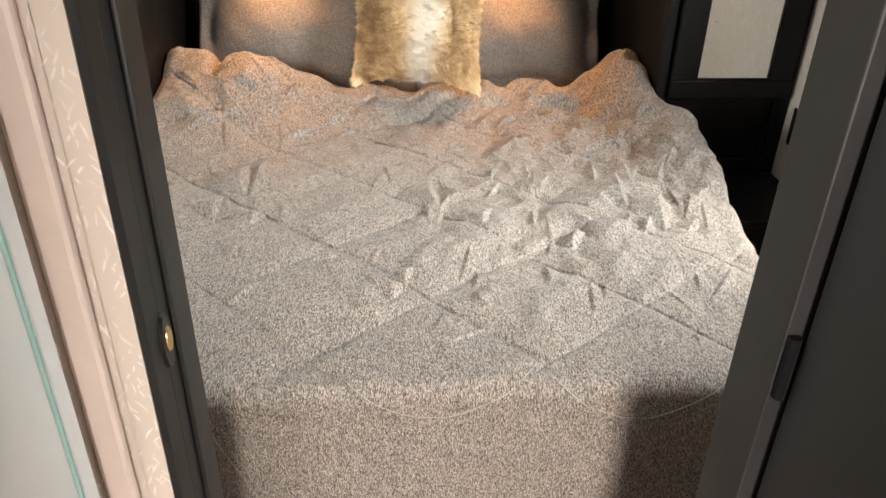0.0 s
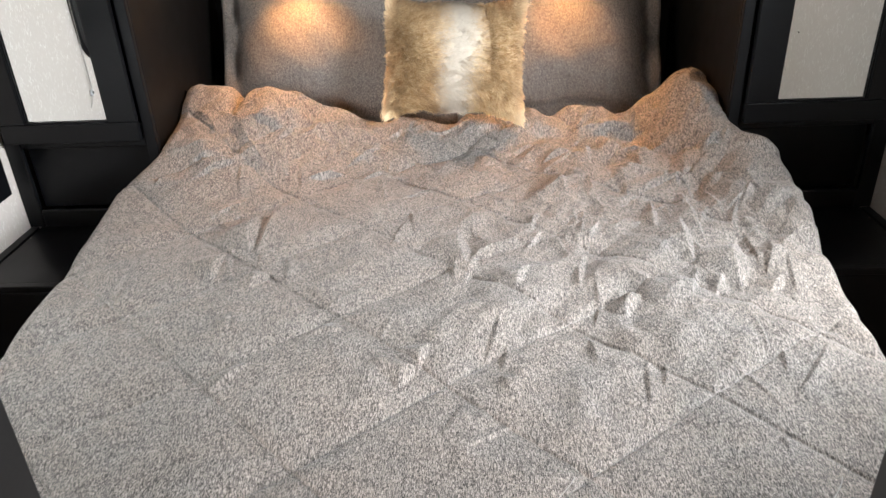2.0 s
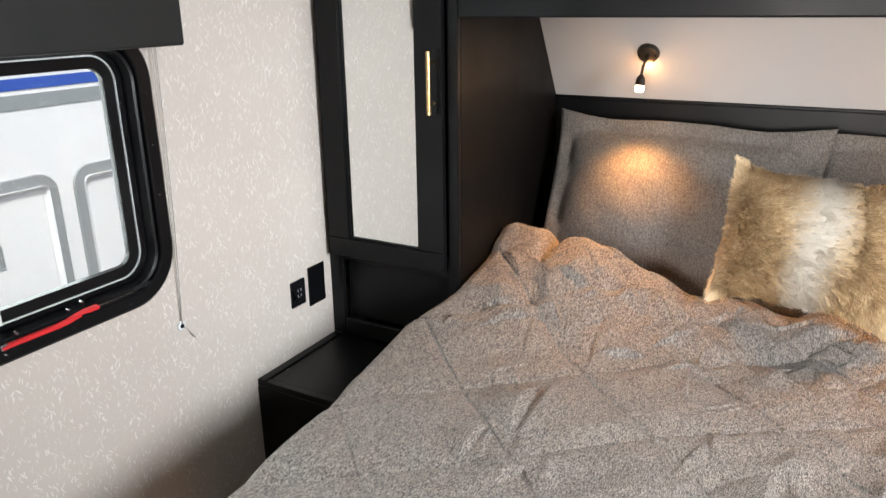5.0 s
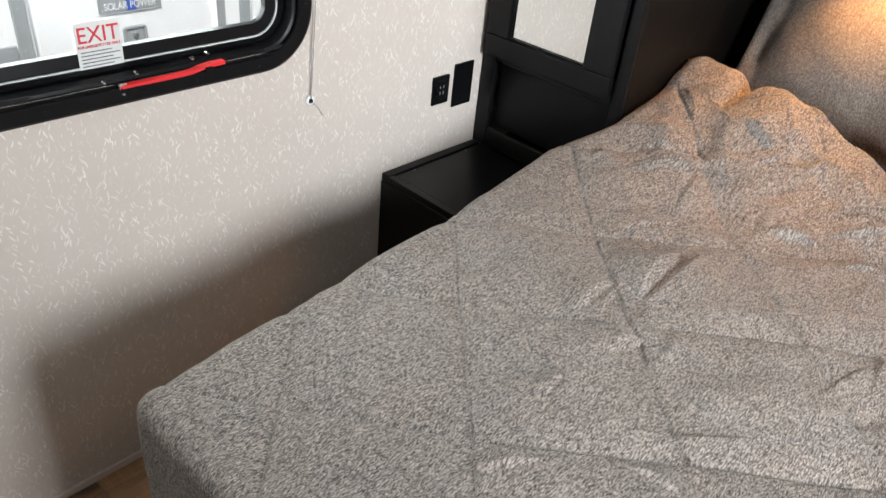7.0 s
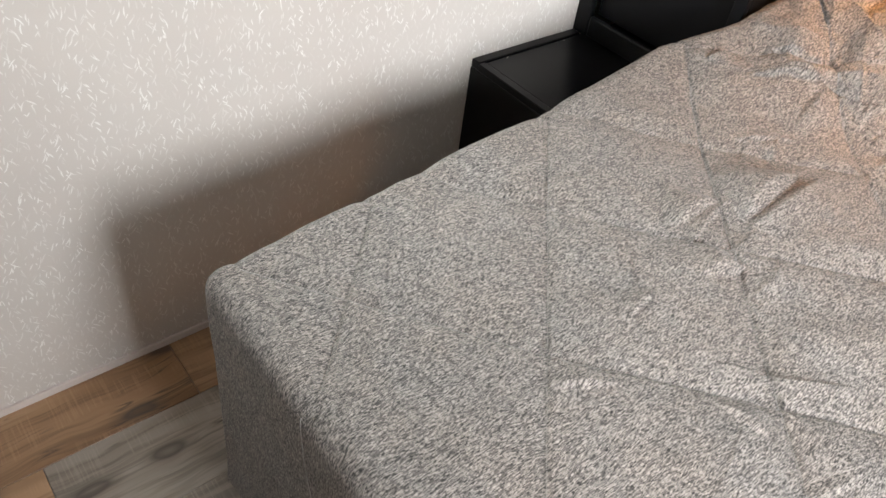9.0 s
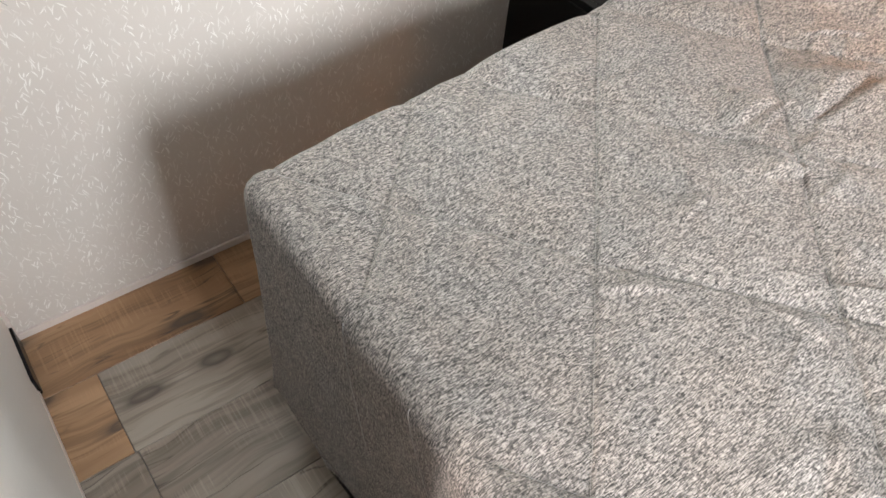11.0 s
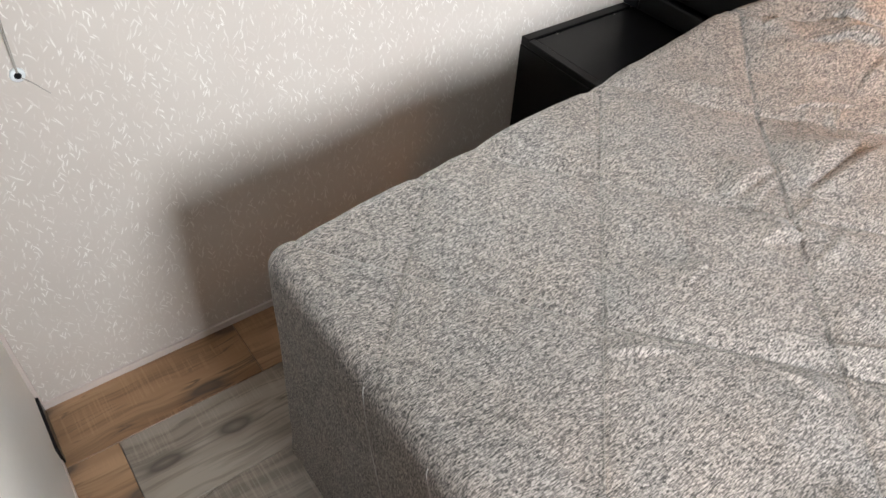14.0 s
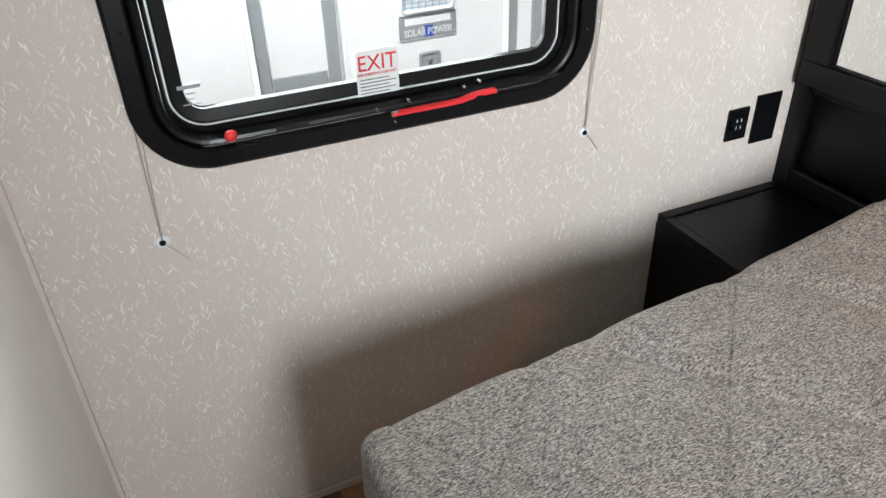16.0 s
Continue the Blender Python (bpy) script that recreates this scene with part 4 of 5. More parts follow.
def facets(x, y, cell, turn, seed):
    """Crumpled cloth: flat triangles that meet in crisp creases, heights -1 to 1."""
    h = np.random.RandomState(seed).uniform(-1, 1, (64, 64))
    xw, yw = x + 0.25 * cell * np.sin(y * 2.1 / cell + seed), y + 0.25 * cell * np.sin(x * 1.7 / cell + 2 * seed)
    u = (xw * math.cos(turn) - yw * math.sin(turn)) / cell + 20
    v = (xw * math.sin(turn) + yw * math.cos(turn)) / cell * 0.62 + 20
    i, j = np.floor(u).astype(int) % 63, np.floor(v).astype(int) % 63
    p, q = u - np.floor(u), v - np.floor(v)
    low = h[i, j] + (h[i + 1, j] - h[i, j]) * p + (h[i, j + 1] - h[i, j]) * q
    high = h[i + 1, j + 1] + (h[i, j + 1] - h[i + 1, j + 1]) * (1 - p) + (h[i + 1, j] - h[i + 1, j + 1]) * (1 - q)
    return np.where(p + q < 1, low, high)


def quilt_height(x, y):
    """Height of the quilt's top over the mattress at places of the plan."""
    z = np.zeros_like(x)
    z += 0.027 * sstep(0.02, 0.45, y) * (0.55 + 0.45 * sstep(-0.6, 0.1, x))
    # bunched corners at the head
    z += 0.135 * (0.45 * sstep(0.80, 1.20, y) * sstep(-0.45, -0.75, x) + sstep(0.92, 1.52, y) * sstep(-0.12, -0.52, x) * (1 - 0.45 * sstep(-0.45, -0.75, x)))
    rise = 0.03 * sstep(0.62, 0.76, y) + 0.04 * sstep(0.72, 0.86, y) + 0.05 * sstep(0.84, 1.08, y) + 0.012 * sstep(1.06, 1.3, y)
    z += rise * sstep(0.60 - 0.05 * sstep(1.1, 1.3, y), 0.75 - 0.05 * sstep(1.05, 1.3, y), x)
    z += 0.009 * sstep(1.08, 1.35, y) * np.sin(13 * x + 4 * y) * np.sin(9 * y + 3 * np.sin(6 * x)) * sstep(0.9, 0.6, np.abs(x))
    # crumpled hem in front of the pillow
    z += 0.020 * sstep(1.315, 1.35, y + 0.018 * np.sin(17 * x)) * sstep(0.16, 0.30, x) * sstep(0.68, 0.60, x) * (1 + 0.35 * np.sin(31 * x + 9 * y) + 0.3 * np.sin(57 * x - 22 * y))
    z += 0.03 * sstep(1.25, 1.45, y)
    z -= 0.028 * np.exp(-((x + 0.595) / 0.022) ** 2) * sstep(1.32, 1.45, y)
    # flat puffs between the diagonal seams, with short puckers along the stitching
    seam, along = np.full_like(x, 9.0), np.zeros_like(x)
    for slope, first, gap in SEAMS:
        c = (y - slope * x - first) / gap + seam_waver(x, y, first)
        e = (c - np.round(c)) * gap / math.hypot(1, slope)
        near = np.abs(e) < seam
        along = np.where(near, (x + slope * y) / math.hypot(1, slope), along)
        z += np.where(np.abs(e) < 0.03, (0.0020 if slope < 0 else -0.0008) * np.tanh(e / 0.002) * np.exp(-np.abs(e) / 0.014), 0)
        seam = np.minimum(seam, np.abs(e))
    z += 0.0100 * (1 - np.exp(-seam / 0.035)) - 0.0022 * np.exp(-(seam / 0.0026) ** 2)
    pucker = np.sin(along * 190 + 3 * np.sin(along * 37)) * np.sin(along * 23 + 11 * x)
    z += 0.0007 * pucker * np.exp(-seam / 0.016)
    # broad unevenness, then pulled folds that are strongest near the middle and the window side
    rough = 0.30 + 0.70 * sstep(-0.25, 0.35, x) * sstep(0.10, 0.5, y)
    crumple = 0.25 + 0.78 * sstep(-0.15, 0.35, x) * sstep(0.12, 0.5, y) + 0.85 * sstep(0.95, 1.2, y) * sstep(0.3, -0.1, x)
    z += crumple * (0.017 * facets(x, y, 0.115, 0.5, 3) + 0.0125 * facets(x, y, 0.062, 1.1, 7) + 0.0042 * facets(x, y, 0.03, 0.2, 12))
    z += 0.012 * np.sin(7.3 * x + 2.1 * np.sin(4 * y)) * np.sin(6.1 * y + 1.7 * x + 0.4) * rough
    for k, (fx, fy, ph, am) in enumerate(((9, 5, 0.3, 5), (6, -11, 1.7, 5.5), (19, 8, 2.2, 3.6), (-14, 21, 4.1, 3.0), (33, 13, 0.9, 2.0), (24, -34, 3.3, 1.8), (41, 30, 5.0, 1.1))):
        w = np.sin(fx * x + fy * y + ph + 1.3 * np.sin(2.1 * y * (k + 1) ** 0.5 + k) + 0.9 * np.sin(3.4 * x - k))
        gate = sstep(-0.2, 0.5, np.sin(4.7 * x + 1.9 * k) * np.sin(5.9 * y - 2.3 * k))
        z += rough * gate * am * 0.0006 * np.clip(1 - np.abs(w) * 1.25, 0, 1) ** 1.3
    for x0, y0, x1, y1, w in SWELLS:
        dx, dy = x1 - x0, y1 - y0
        ln = math.hypot(dx, dy)
        al, ac = ((x - x0) * dx + (y - y0) * dy) / ln, ((x - x0) * dy - (y - y0) * dx) / ln
        far = np.clip(np.abs(al - ln / 2) - ln * 0.35, 0, None)
        z += 0.00030 * w * np.exp(-((ac + 0.012 * np.sin(al * 30)) / (0.001 * w)) ** 2 - (far / 0.03) ** 2)
    crease = np.zeros_like(x)
    for x0, y0, x1, y1, w in CREASES:
        dx, dy = x1 - x0, y1 - y0
        ln = math.hypot(dx, dy)
        reach = 0.0055 * abs(w) + 0.02
        at = np.nonzero((x > min(x0, x1) - reach) & (x < max(x0, x1) + reach) & (y > min(y0, y1) - reach) & (y < max(y0, y1) + reach))
        if not len(at[0]):
            continue
        xs, ys = x[at], y[at]
        side = 1 if dy > 0 else -1
        al = ((xs - x0) * dx + (ys - y0) * dy) / ln
        ac = side * ((xs - x0) * dy - (ys - y0) * dx) / ln + 0.004 * np.sin(al / ln * 3.1 + w)
        env = np.clip(1 - np.abs(2 * al / ln - 1) ** 1.6, 0, 1)
        wide = 0.001 * abs(w) * env + 1e-6
        e = (ac if w > 0 else -ac) + wide * 0.5
        near = min(1.0, max(0.0, x0 / 0.5))
        tall = (1.35 if w > 0 else 0.80 + 0.2 * near) * wide / (1 + wide / 0.05)
        back = (3.6 - 1.4 * near) * wide + 0.004
        crease[at] = np.maximum(crease[at], tall * np.clip(np.where(e > 0, 1 - e / wide, 1 + e / back), 0, 1))
    z += crease
    return z


def drape(S, T):
    """Where a point of the cloth (across S, along T) comes to lie; past the mattress it hangs."""
    R, DROP = 0.032, 0.47
    half = 0.716 + 0.022 * sstep(0.0, 0.5, T) + (0.048 + 0.010 * (S > 0)) * sstep(0.4, 0.95, T) - (0.065 + 0.010 * (S > 0)) * sstep(0.99, 1.185, T)
    scale = half / 0.70
    over = np.clip(np.abs(S) - 0.70, 0, None)
    foot = np.clip(0.026 - T, 0, None)
    d = np.hypot(over, foot)
    blend = sstep(0.74, 0.84, T)
    lim = np.where(foot > 0, DROP + 0.03, (DROP + 0.03) * (1 - blend) + (0.145 - 0.115 * sstep(1.08, 1.19, T)) * blend)
    dc = np.minimum(d, lim)
    ang = np.minimum(dc / R, math.pi / 2)
    past = np.clip(dc - R * math.pi / 2, 0, None)
    way = np.arctan2(foot, over * np.sign(S) + 1e-9)
    corner = np.where((over > 0) & (foot > 0), np.sin(2 * np.arctan2(foot, over + 1e-9)), 0.0)
    wave = 0.006 * np.sin(9.5 * T + 1.0) * (over > 0) + (0.009 * np.sin(8.3 * S + 2.0 + 1.5 * np.sin(3 * S)) + 0.006 * (1 - np.abs(np.sin(11 * S + 7 * foot + 1.2))) ** 3) * (foot > 0)
    pleat = corner * (-0.004 + 0.015 * np.cos(8 * np.arctan2(foot, over + 1e-9) + 0.6))
    out = R * np.sin(ang) + past ** 2 * (-0.30 * corner) + np.minimum(past * 3, 1) * (wave + pleat)
    down = R * (1 - np.cos(ang)) + past
    ux = np.where(d > 1e-6, over / np.maximum(d, 1e-6), 0) * np.sign(S)
    uy = np.where(d > 1e-6, -foot / np.maximum(d, 1e-6), 0)
    px = np.clip(S, -0.70, 0.70) * scale + ux * out
    py = np.maximum(T, 0.026) + uy * out
    top = quilt_height(np.clip(S, -0.70, 0.70) * scale, np.maximum(T, 0.0))
    pz = 0.628 + top * np.where(dc > R * 1.5, np.clip(1 - (dc - R * 1.5) / 0.3, 0, 1), 1.0) - down
    # rolled head edge tucked down in front of the pillows
    roll = np.clip(T - 1.43, 0, None)
    pz -= 0.04 * np.clip(roll / 0.15, 0, 1) ** 2 * 2.2
    py = np.where(T > 1.43, 1.43 + roll * 0.9 + 0.02 * np.sin(7 * S + 0.5) * np.clip(roll / 0.1, 0, 1), py)
    pz = np.maximum(pz, 0.012)
    px = np.where(T > 1.19, np.clip(px, -0.752, 0.752), px)
    return px, py, pz, scale


def quilt():
    s_top = np.arange(-0.70, 0.7001, 0.0020)
    s = np.concatenate([-0.70 - np.arange(0.66, 0.0, -0.016), s_top, 0.70 + np.arange(0.016, 0.661, 0.016)])
    t_top = np.arange(0.026, 1.47, 0.0021)
    t = np.concatenate([0.026 - np.arange(0.66, 0.0, -0.013), t_top, 1.4675 + np.arange(0.01, 0.13, 0.012)])
    S, T = np.meshgrid(s, t)
    px, py, pz, scale = drape(S, T)
    over = np.clip(np.abs(S) - 0.70, 0, None)
    h, w = S.shape
    co = np.stack([px, py, pz], -1).reshape(-1, 3)
    idx = np.arange(h * w).reshape(h, w)
    quads = np.stack([idx[:-1, :-1], idx[:-1, 1:], idx[1:, 1:], idx[1:, :-1]], -1).reshape(-1, 4)
    me = bpy.data.meshes.new("quilt")
    me.from_pydata(co.tolist(), [], quads.tolist())
    uv = me.uv_layers.new(name="cloth")
    flat = np.stack([np.clip(S, -0.70, 0.70) * scale + np.sign(S) * over, T], -1).reshape(-1, 2)[quads.reshape(-1)]
    uv.data.foreach_set("uv", flat.astype(np.float32).ravel())
    me.materials.append(M_QUILT)
    me.shade_smooth()
    ob = new("quilt", me)
    so = ob.modifiers.new("thickness", "SOLIDIFY")
    so.thickness, so.offset, so.use_rim_only = 0.008, -1, True
    # stitched thread along each diagonal seam, a line at a time
    for slope, first, gap in SEAMS:
        for n in range(7):
            x = np.arange(-0.72, 0.721, 0.004)
            y = slope * x + first + gap * n
            for _ in range(4):
                y = slope * x + first + gap * (n - seam_waver(x, y, first))
            z = 0.628 + quilt_height(x, y) + 0.0009
            ok = (y > 0.03) & (y < 1.36)
            if ok.sum() < 12:
                continue
            x, y, z = x[ok], y[ok], z[ok]
            nx, ny = -slope / math.hypot(1, slope), 1 / math.hypot(1, slope)
            bm = bmesh.new()
            rows = [[bm.verts.new((a + nx * o, b + ny * o, c + h)) for o, h in ((-0.0006, -0.0012), (0.0, 0.0001), (0.0006, -0.0012))] for a, b, c in zip(x, y, z)]
            for r0, r1 in zip(rows, rows[1:]):
                for k in range(3):
                    bm.faces.new((r0[k], r0[(k + 1) % 3], r1[(k + 1) % 3], r1[k]))
            bmesh.ops.recalc_face_normals(bm, faces=bm.faces)
            part("stitching", bm, M_THREAD, ob, "pale stitched seam", True)
    # rounded ends of the seams, looping over the foot of the bed
    for s0, s1, depth, lift in ((-0.115, 0.21, 0.066, 0.032), (0.225, 0.56, 0.078, 0.034)):
        u = np.linspace(0, 1, 60)
        a, b = s0 + (s1 - s0) * u, lift + 0.026 * u - (depth + lift) * np.sin(math.pi * u) ** 0.8
        bm = bmesh.new()
        qx, qy, qz, _ = drape(a, b)
        tube(bm, [(i, j - 0.0004, k + 0.0006) for i, j, k in zip(qx, qy, qz)], 0.0007, 6)
        part("stitching", bm, M_THREAD, ob, "pale stitched seam", True)
    # seams that run on down the hanging foot
    for s0, s1, low in ((-0.47, -0.425, 0.24), (-0.345, -0.29, 0.16)):
        u = np.linspace(0, 1, 40)
        qx, qy, qz, _ = drape(s0 + (s1 - s0) * u ** 1.4, -0.012 - low * u)
        bm = tube(bmesh.new(), [(i, j - 0.0004, k + 0.0004) for i, j, k in zip(qx, qy, qz)], 0.0007, 6)
        part("stitching", bm, M_THREAD, ob, "pale stitched seam", True)
    return tagged(ob, "rumpled heather grey quilt with diagonal seams draped over the bed", "quilt")


quilt()


# ---- pillows ----
def cushion_mesh(name, w, h, thick, flat, n, mat, ears=0.0, pinch=0.03, seed=0, valley=0.0):
    """A stuffed cushion: local x width, y height, z front; flat: width of a flat border."""
    u = np.linspace(-1, 1, n)
    U, V = np.meshgrid(u, u)
    cin = 1 - flat * 2 / w, 1 - flat * 2 / h
    a, b = np.clip(np.abs(U) / cin[0], 0, 1), np.clip(np.abs(V) / cin[1], 0, 1)
    puff = ((1 - a ** 2.6) * (1 - b ** 2.4)) ** 0.72
    ph = seed * 1.7
    X = U * w / 2 * (1 - pinch * (1 - V ** 2) * 0.5 + ears * (np.abs(U * V) ** 4))
    Y = V * h / 2 * (1 - pinch * (1 - U ** 2) * 1.2 + ears * (np.abs(U * V) ** 4))
    Y = Y + 0.006 * np.sin(5 * U + ph) * np.sign(V) * np.abs(V)
    rim = np.where((a >= 1) | (b >= 1), 0.010 * np.sin(11 * U + ph) * np.cos(9 * V + ph), 0)
    wr = 0.0015 * np.sin(14 * U + 9 * V + ph) * puff + 0.0015 * np.sin(23 * U * V + 6 * V + ph) * puff + 0.0025 * (1 - np.abs(np.sin(6 * U + 3.5 * V + ph))) ** 3 * puff
    front = puff * thick * 0.62 + wr + rim + 0.003
    # a soft valley down one side of the stuffing
    front = front - valley * np.exp(-((U - 0.56 + 0.12 * V ** 2) / 0.11) ** 2) * np.sqrt(puff) * sstep(-0.9, -0.1, V)
    back = -puff * thick * 0.38 + rim - 0.003
    co = np.concatenate([np.stack([X, Y, front], -1).reshape(-1, 3), np.stack([X, Y, back], -1).reshape(-1, 3)])
    i = np.arange(n * n).reshape(n, n)
    q = np.stack([i[:-1, :-1], i[:-1, 1:], i[1:, 1:], i[1:, :-1]], -1).reshape(-1, 4)
    edge = np.concatenate([i[0, :], i[1:, -1], i[-1, -2::-1], i[-2:0:-1, 0]])
    nx = np.roll(edge, -1)
    side = np.stack([edge, edge + n * n, nx + n * n, nx], -1)
    faces = np.concatenate([q, (q + n * n)[:, ::-1], side])
    me = bpy.data.meshes.new(name)
    me.from_pydata(co.tolist(), [], faces.tolist())
    uv = me.uv_layers.new(name="cloth")
    uv.data.foreach_set("uv", co[faces.reshape(-1)][:, :2].astype(np.float32).ravel())
    me.materials.append(mat)
    me.shade_smooth()
    return me, (X, Y, front)


def set_up(x, y, z, tilt, spin, turn):
    """Stand a cushion up: tilt leans its top back, spin rolls it in its own plane."""
    return pose(x, y, z, 90, 0, turn) @ pose(0, 0, 0, -tilt, 0, 0) @ pose(0, 0, 0, 0, 0, spin)


for k, (px, py, pz, tilt, spin, turn, wd) in enumerate(((-0.328, 1.685, 0.868, 24, -1.2, 1, 0.745), (0.343, 1.715, 0.858, 21, 1.2, -2, 0.715))):
    me, _ = cushion_mesh("pillow", wd, 0.50, 0.145, 0.045, 70, M_SHAM, 0.035, 0.035, k + 1)
    ob = new("pillow", me)
    ob.matrix_world = set_up(px, py, pz, tilt, spin, turn)
    tagged(ob, "grey woven pillow with a flat flange border" + (" lying over its neighbour" if k == 0 else " under a glowing lamp"), "pillow", "bed pillows")

fur_pose = set_up(0.045, 1.425, 0.886, 22, -2.5, 0)
fur = new("fur_cushion")
fur.matrix_world = fur_pose
tagged(fur, "square tan faux-fur cushion with a white stripe", "cushion")
me, surf = cushion_mesh("backing", 0.350, 0.300, 0.15, 0.0, 40, M_FURBASE, 0.030, 0.085, 5, 0.034)
core = new("backing", me)
core.parent = fur


def fur_strands(count, seed):
    rs = np.random.RandomState(seed)
    X, Y, Z = surf
    n = X.shape[0]
    fi, fj = rs.rand(count) * (n - 1.001), rs.rand(count) * (n - 1.001)
    # a third of the strands sit along the rim
    rimmed = rs.rand(count) < 0.27
    pick = rs.randint(0, 4, count)
    fi = np.where(rimmed & (pick == 0), 0.02, np.where(rimmed & (pick == 1), n - 1.02, fi))
    fj = np.where(rimmed & (pick == 2), 0.02, np.where(rimmed & (pick == 3), n - 1.02, fj))
    i, j = fi.astype(int), fj.astype(int)
    a, b = fi - i, fj - j

    def at(A):
        return (A[i, j] * (1 - a) * (1 - b) + A[i + 1, j] * a * (1 - b) + A[i, j + 1] * (1 - a) * b + A[i + 1, j + 1] * a * b)
    P = np.stack([at(X), at(Y), at(Z)], -1)
    gx, gy = np.gradient(Z, axis=1) / np.gradient(X, axis=1), np.gradient(Z, axis=0) / np.gradient(Y, axis=0)
    N = np.stack([-at(gx), -at(gy), np.ones(count)], -1)
    N /= np.linalg.norm(N, axis=1)[:, None]
    out = np.stack([P[:, 0] / 0.185, P[:, 1] / 0.18], -1)
    rim = np.clip(np.max(np.abs(out), axis=1) - 0.85, 0, 0.15) / 0.15
    swirl = 1.1 * np.sin(16 * P[:, 0] + 2) + 0.9 * np.sin(19 * P[:, 1] + 9 * P[:, 0])
    lay = np.stack([0.65 + 0.45 * np.sin(swirl), 0.45 * np.sin(swirl * 0.8 + 1.0) - 0.25, np.zeros(count)], -1)
    lay += rs.randn(count, 3) * np.array([0.34, 0.34, 0.16])
    edge = np.concatenate([out, np.zeros((count, 1))], 1)
    D = lay * (1 - 0.75 * rim)[:, None] + edge * (1.2 * rim)[:, None] + N * 0.75
    D /= np.linalg.norm(D, axis=1)[:, None]
    L = (0.018 + 0.026 * rs.rand(count) ** 1.5) * (1 + 0.9 * rim * rs.rand(count))
    Wd = np.cross(D, N)
    Wd /= np.maximum(np.linalg.norm(Wd, axis=1), 1e-6)[:, None]
    wid = (0.0005 + 0.0005 * rs.rand(count))[:, None]
    p1 = P + D * (L * 0.5)[:, None]
    p2 = P + (D - N * 0.22) * L[:, None] + np.array([0, -0.10, 0]) * L[:, None]
    # tips gather into tufts
    cell = 0.010
    key = np.floor((P[:, :2] + 0.5) / cell + 0.35 * rs.rand(count, 2)).astype(int)
    lab = key[:, 0] * 1000 + key[:, 1]
    _, inv = np.unique(lab, return_inverse=True)
    num = np.bincount(inv)[:, None]
    mean = np.stack([np.bincount(inv, weights=p2[:, k]) for k in range(3)], -1) / num
    jit = rs.randn(len(num), 3) * 0.006
    p2 = p2 * 0.46 + (mean + jit)[inv] * 0.54
    V = np.stack([P - Wd * wid, P + Wd * wid, p1 + Wd * wid * 0.85, p1 - Wd * wid * 0.85, p2], 1).reshape(-1, 3)
    base = np.arange(count)[:, None] * 5
    quads, tris = base + np.array([0, 1, 2, 3]), base + np.array([3, 2, 4])
    me = bpy.data.meshes.new("fur")
    me.from_pydata(V.tolist(), [], quads.tolist() + tris.tolist())
    loops = np.concatenate([quads.ravel(), tris.ravel()])
    root = np.repeat(P[:, :2], 5, axis=0)
    uv = me.uv_layers.new(name="cloth")
    uv.data.foreach_set("uv", root[loops].astype(np.float32).ravel())
    tip = np.stack([np.tile([0, 0, 0.5, 0.5, 1.0], count), np.repeat(rim, 5)], -1)
    uv2 = me.uv_layers.new(name="along")
    uv2.data.foreach_set("uv", tip[loops].astype(np.float32).ravel())
    me.materials.append(M_FUR)
    me.shade_smooth()
    ob = new("fur", me)
    ob.parent = fur
    return tagged(ob, "tan and white long pile", kind="stuff")


fur_strands(78000, 11)

# ---- outside ----
bm = box(bmesh.new(), -400, 400, -400, 400, -0.95, -0.85)
tagged(part("ground", bm, M_GROUND), "pale gravel ground of the yard", "ground", kind="structure")
XE = -2.30
nb = thing("parked_trailer", (-3.4, 1.0, -0.85), "white parked travel trailer with grey hatches and blue stripes", "trailer")
block("body", XE - 2.3, XE, -4.0, 6.0, -0.35, 2.35, M_EXT, nb, 0.05)
block("chassis", XE - 2.1, XE - 0.2, -3.6, 5.6, -0.55, -0.351, M_EXTDARK, nb, 0.02)
for y in (0.2, 1.3):
    bm = tube(bmesh.new(), [(XE - 0.35, y + 1.6, -0.50), (XE - 0.13, y + 1.6, -0.50)], 0.34, 28)
    under(nb, part("wheel", bm, M_PLASTIC))


def hatch(y0, y1, z0, z1, latch):
    bm = ring(bmesh.new(), (y0, y1, z0, z1), 0.07, [(0.0, XE), (0.002, XE + 0.010), (0.038, XE + 0.010), (0.040, XE)])
    h = part("hatch", bm, M_EXTGREY, None, "grey framed baggage hatch")
    under(nb, h)
    under(h, block("hatch_panel", XE + 0.0005, XE + 0.005, y0 + 0.040, y1 - 0.040, z0 + 0.040, z1 - 0.040, M_EXT, None, 0.02))
    if latch:
        lt = ring(bmesh.new(), (latch[0] - 0.04, latch[0] + 0.04, latch[1] - 0.032, latch[1] + 0.032), 0.012, [(0.0, XE + 0.006), (0.002, XE + 0.012), (0.008, XE + 0.012), (0.010, XE + 0.006)])
        under(h, part("latch", lt, M_EXTGREY))
        under(h, block("latch_plate", XE + 0.0055, XE + 0.009, latch[0] - 0.031, latch[0] + 0.031, latch[1] - 0.023, latch[1] + 0.023, M_EXTGREY, None, 0.004, "grey latch plate"))
        under(h, part("lock", tube(bmesh.new(), [(XE + 0.005, *latch), (XE + 0.012, *latch)], 0.009, 12), M_STEEL))


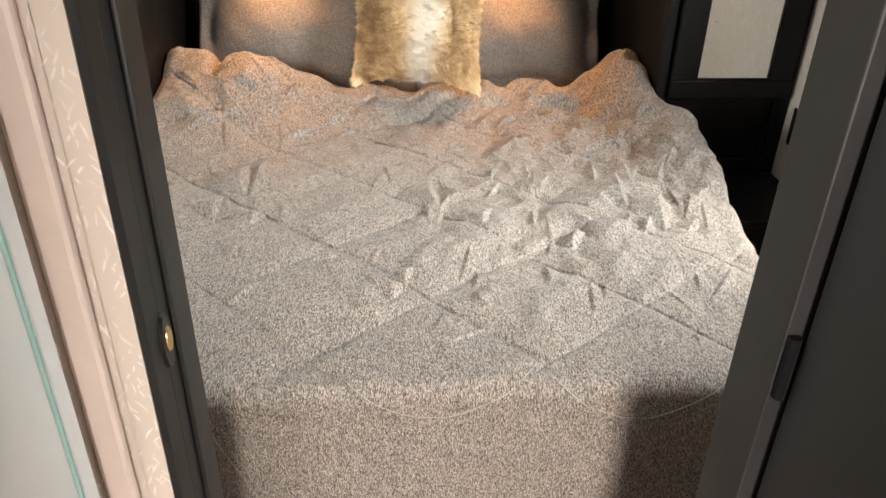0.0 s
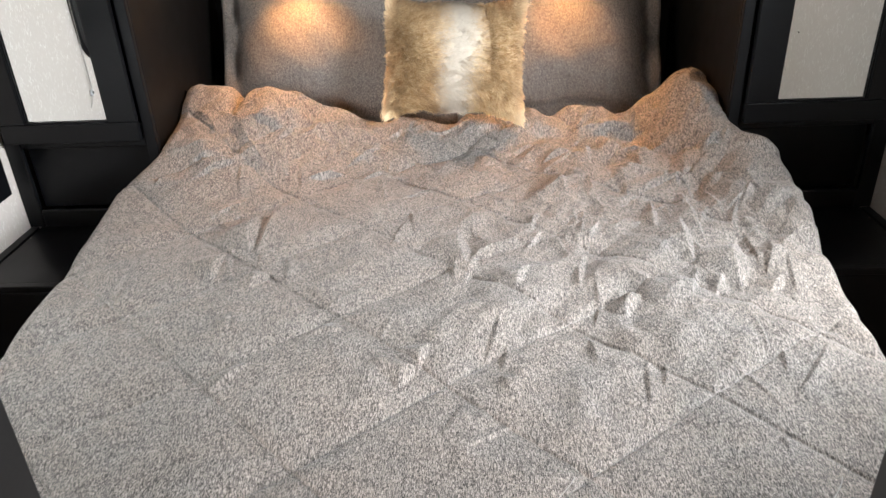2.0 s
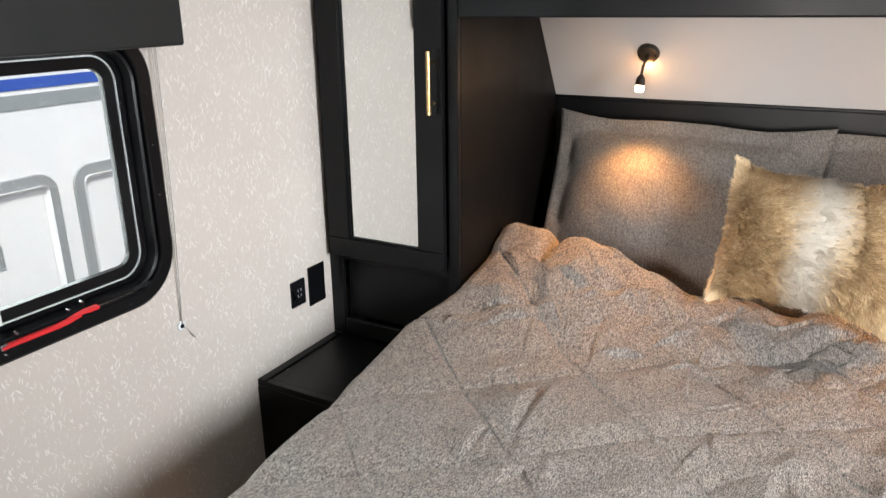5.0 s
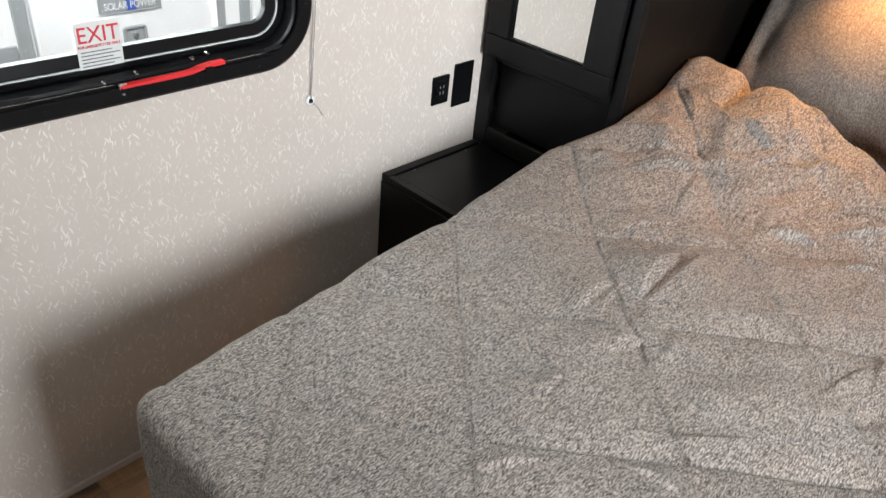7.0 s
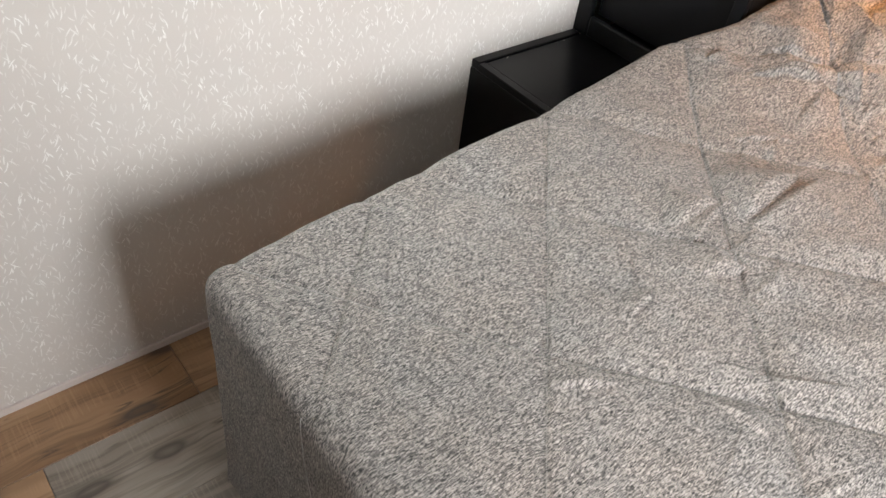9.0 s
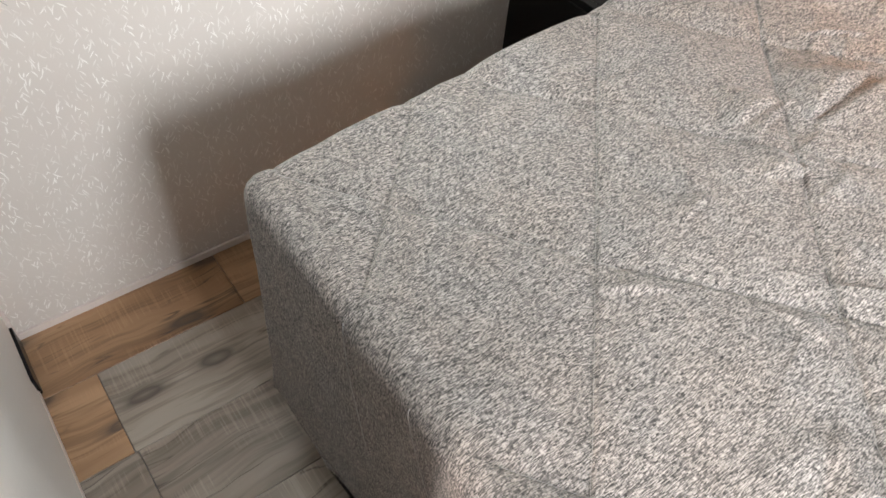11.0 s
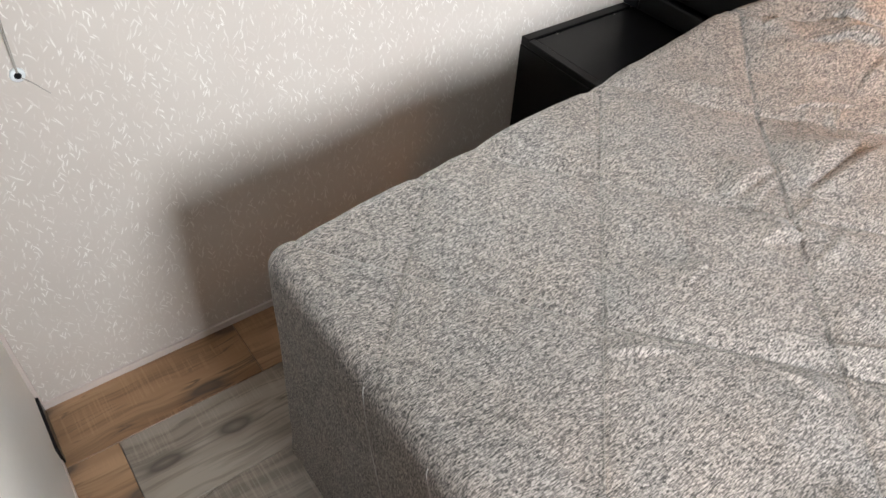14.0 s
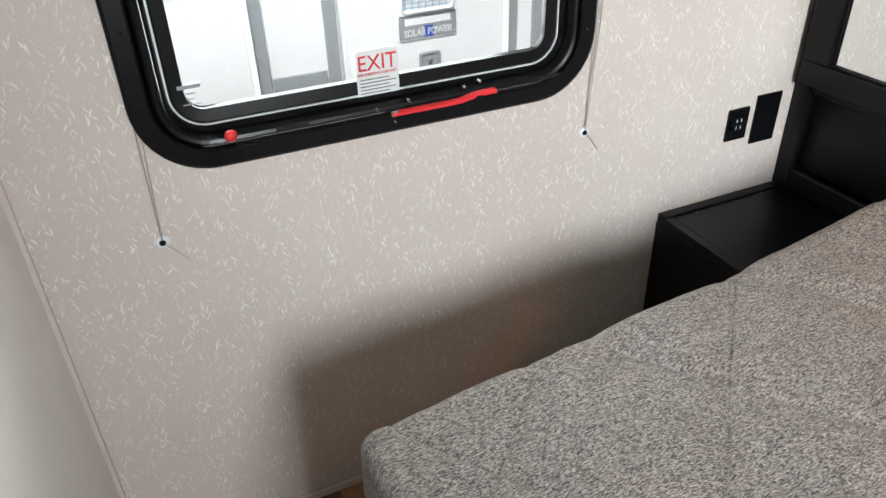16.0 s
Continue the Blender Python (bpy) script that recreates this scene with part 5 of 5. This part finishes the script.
hatch(-0.60, 0.250, 0.20, 0.90, (-0.07, 0.555))
hatch(0.435, 1.115, 0.20, 0.895, (0.785, 0.533))
hatch(1.175, 1.95, 0.20, 0.895, None)
block("sill_strip", XE + 0.0005, XE + 0.008, 0.255, 0.43, 0.49, 0.56, M_EXTGREY, nb, 0.003)
block("stripe", XE + 0.0005, XE + 0.002, -3.8, 1.32, 1.225, 1.245, M_EXTDARK, nb, 0.0)
block("stripe", XE + 0.0005, XE + 0.002, -3.8, 1.35, 1.175, 1.212, M_EXTBLUE, nb, 0.0)
block("stripe", XE + 0.0005, XE + 0.002, -3.8, 1.40, 1.112, 1.160, M_EXTGREY, nb, 0.0)
block("decal", XE + 0.006, XE + 0.0075, 0.68, 0.882, 0.612, 0.690, M_EXTGREY, nb, 0.004)
writing("SOLAR POWER", 0.032, 0.781, 0.622, XE + 0.0082, M_EXT, nb, 0.78)
block("decal_bar", XE + 0.0075, XE + 0.0088, 0.70, 0.862, 0.658, 0.680, M_EXT, nb, 0.001)
block("decal_patch", XE + 0.0075, XE + 0.0084, 0.768, 0.80, 0.615, 0.652, M_EXTBLUE, nb, 0.0)
block("decal_logo", XE + 0.006, XE + 0.0075, 0.69, 0.87, 0.70, 0.755, M_SEAL, nb, 0.012)
for k in range(7):
    block("decal_bar", XE + 0.0075, XE + 0.0082, 0.702 + 0.024 * k, 0.706 + 0.024 * k, 0.704, 0.751, M_PALEBLUE, nb, 0.0)
for k in range(3):
    block("decal_bar", XE + 0.0082, XE + 0.0086, 0.696, 0.864, 0.712 + 0.014 * k, 0.715 + 0.014 * k, M_PALEBLUE, nb, 0.0)
block("decal_logo", XE + 0.006, XE + 0.0078, 0.70, 0.86, 0.757, 0.80, M_YELLOW, nb, 0.012)

# ---- floor planks ----
tagged(part("floor", box(bmesh.new(), WL - 0.06, WR + 0.06, -2.66, YF + 0.05, -0.08, -0.006), M_EXTDARK), "vinyl wood-plank floor in brown and grey", "floor", kind="structure")
floor = bpy.data.objects["floor"]
PW, PL = 0.197, 1.22
shared = {}
col = 0
x = -1.215
while x < WR + 0.05:
    y = -2.66 + ((col * 0.457 + 0.27) % PL) - PL
    if col == 1:
        y = -0.262 - 2 * PL
    while y < YF:
        y0, y1 = max(y, -2.65), min(y + PL, YF + 0.04)
        x0, x1 = max(x, WL - 0.05), min(x + PW, WR + 0.05)
        if y1 - y0 > 0.03 and x1 - x0 > 0.02:
            tone = M_BROWN if col == 0 or (col == 1 and y0 < -0.3) or (col > 2 and (col * 7 + int(y0 * 3 + 9)) % 3 == 0) else M_GREY
            key = (round(x1 - x0, 3), round(y1 - y0, 3), tone.name)
            if key not in shared:
                bm = box(bmesh.new(), 0.0006, key[0] - 0.0006, 0.0006, key[1] - 0.0006, -0.006, 0.0, 0.0008, 1)
                shared[key] = bpy.data.meshes.new("plank")
                bm.to_mesh(shared[key])
                bm.free()
                shared[key].materials.append(tone)
            pk = new("plank", shared[key])
            pk.location = (x0, y0, 0)
            pk.parent = floor
        y += PL
    x += PW
    col += 1
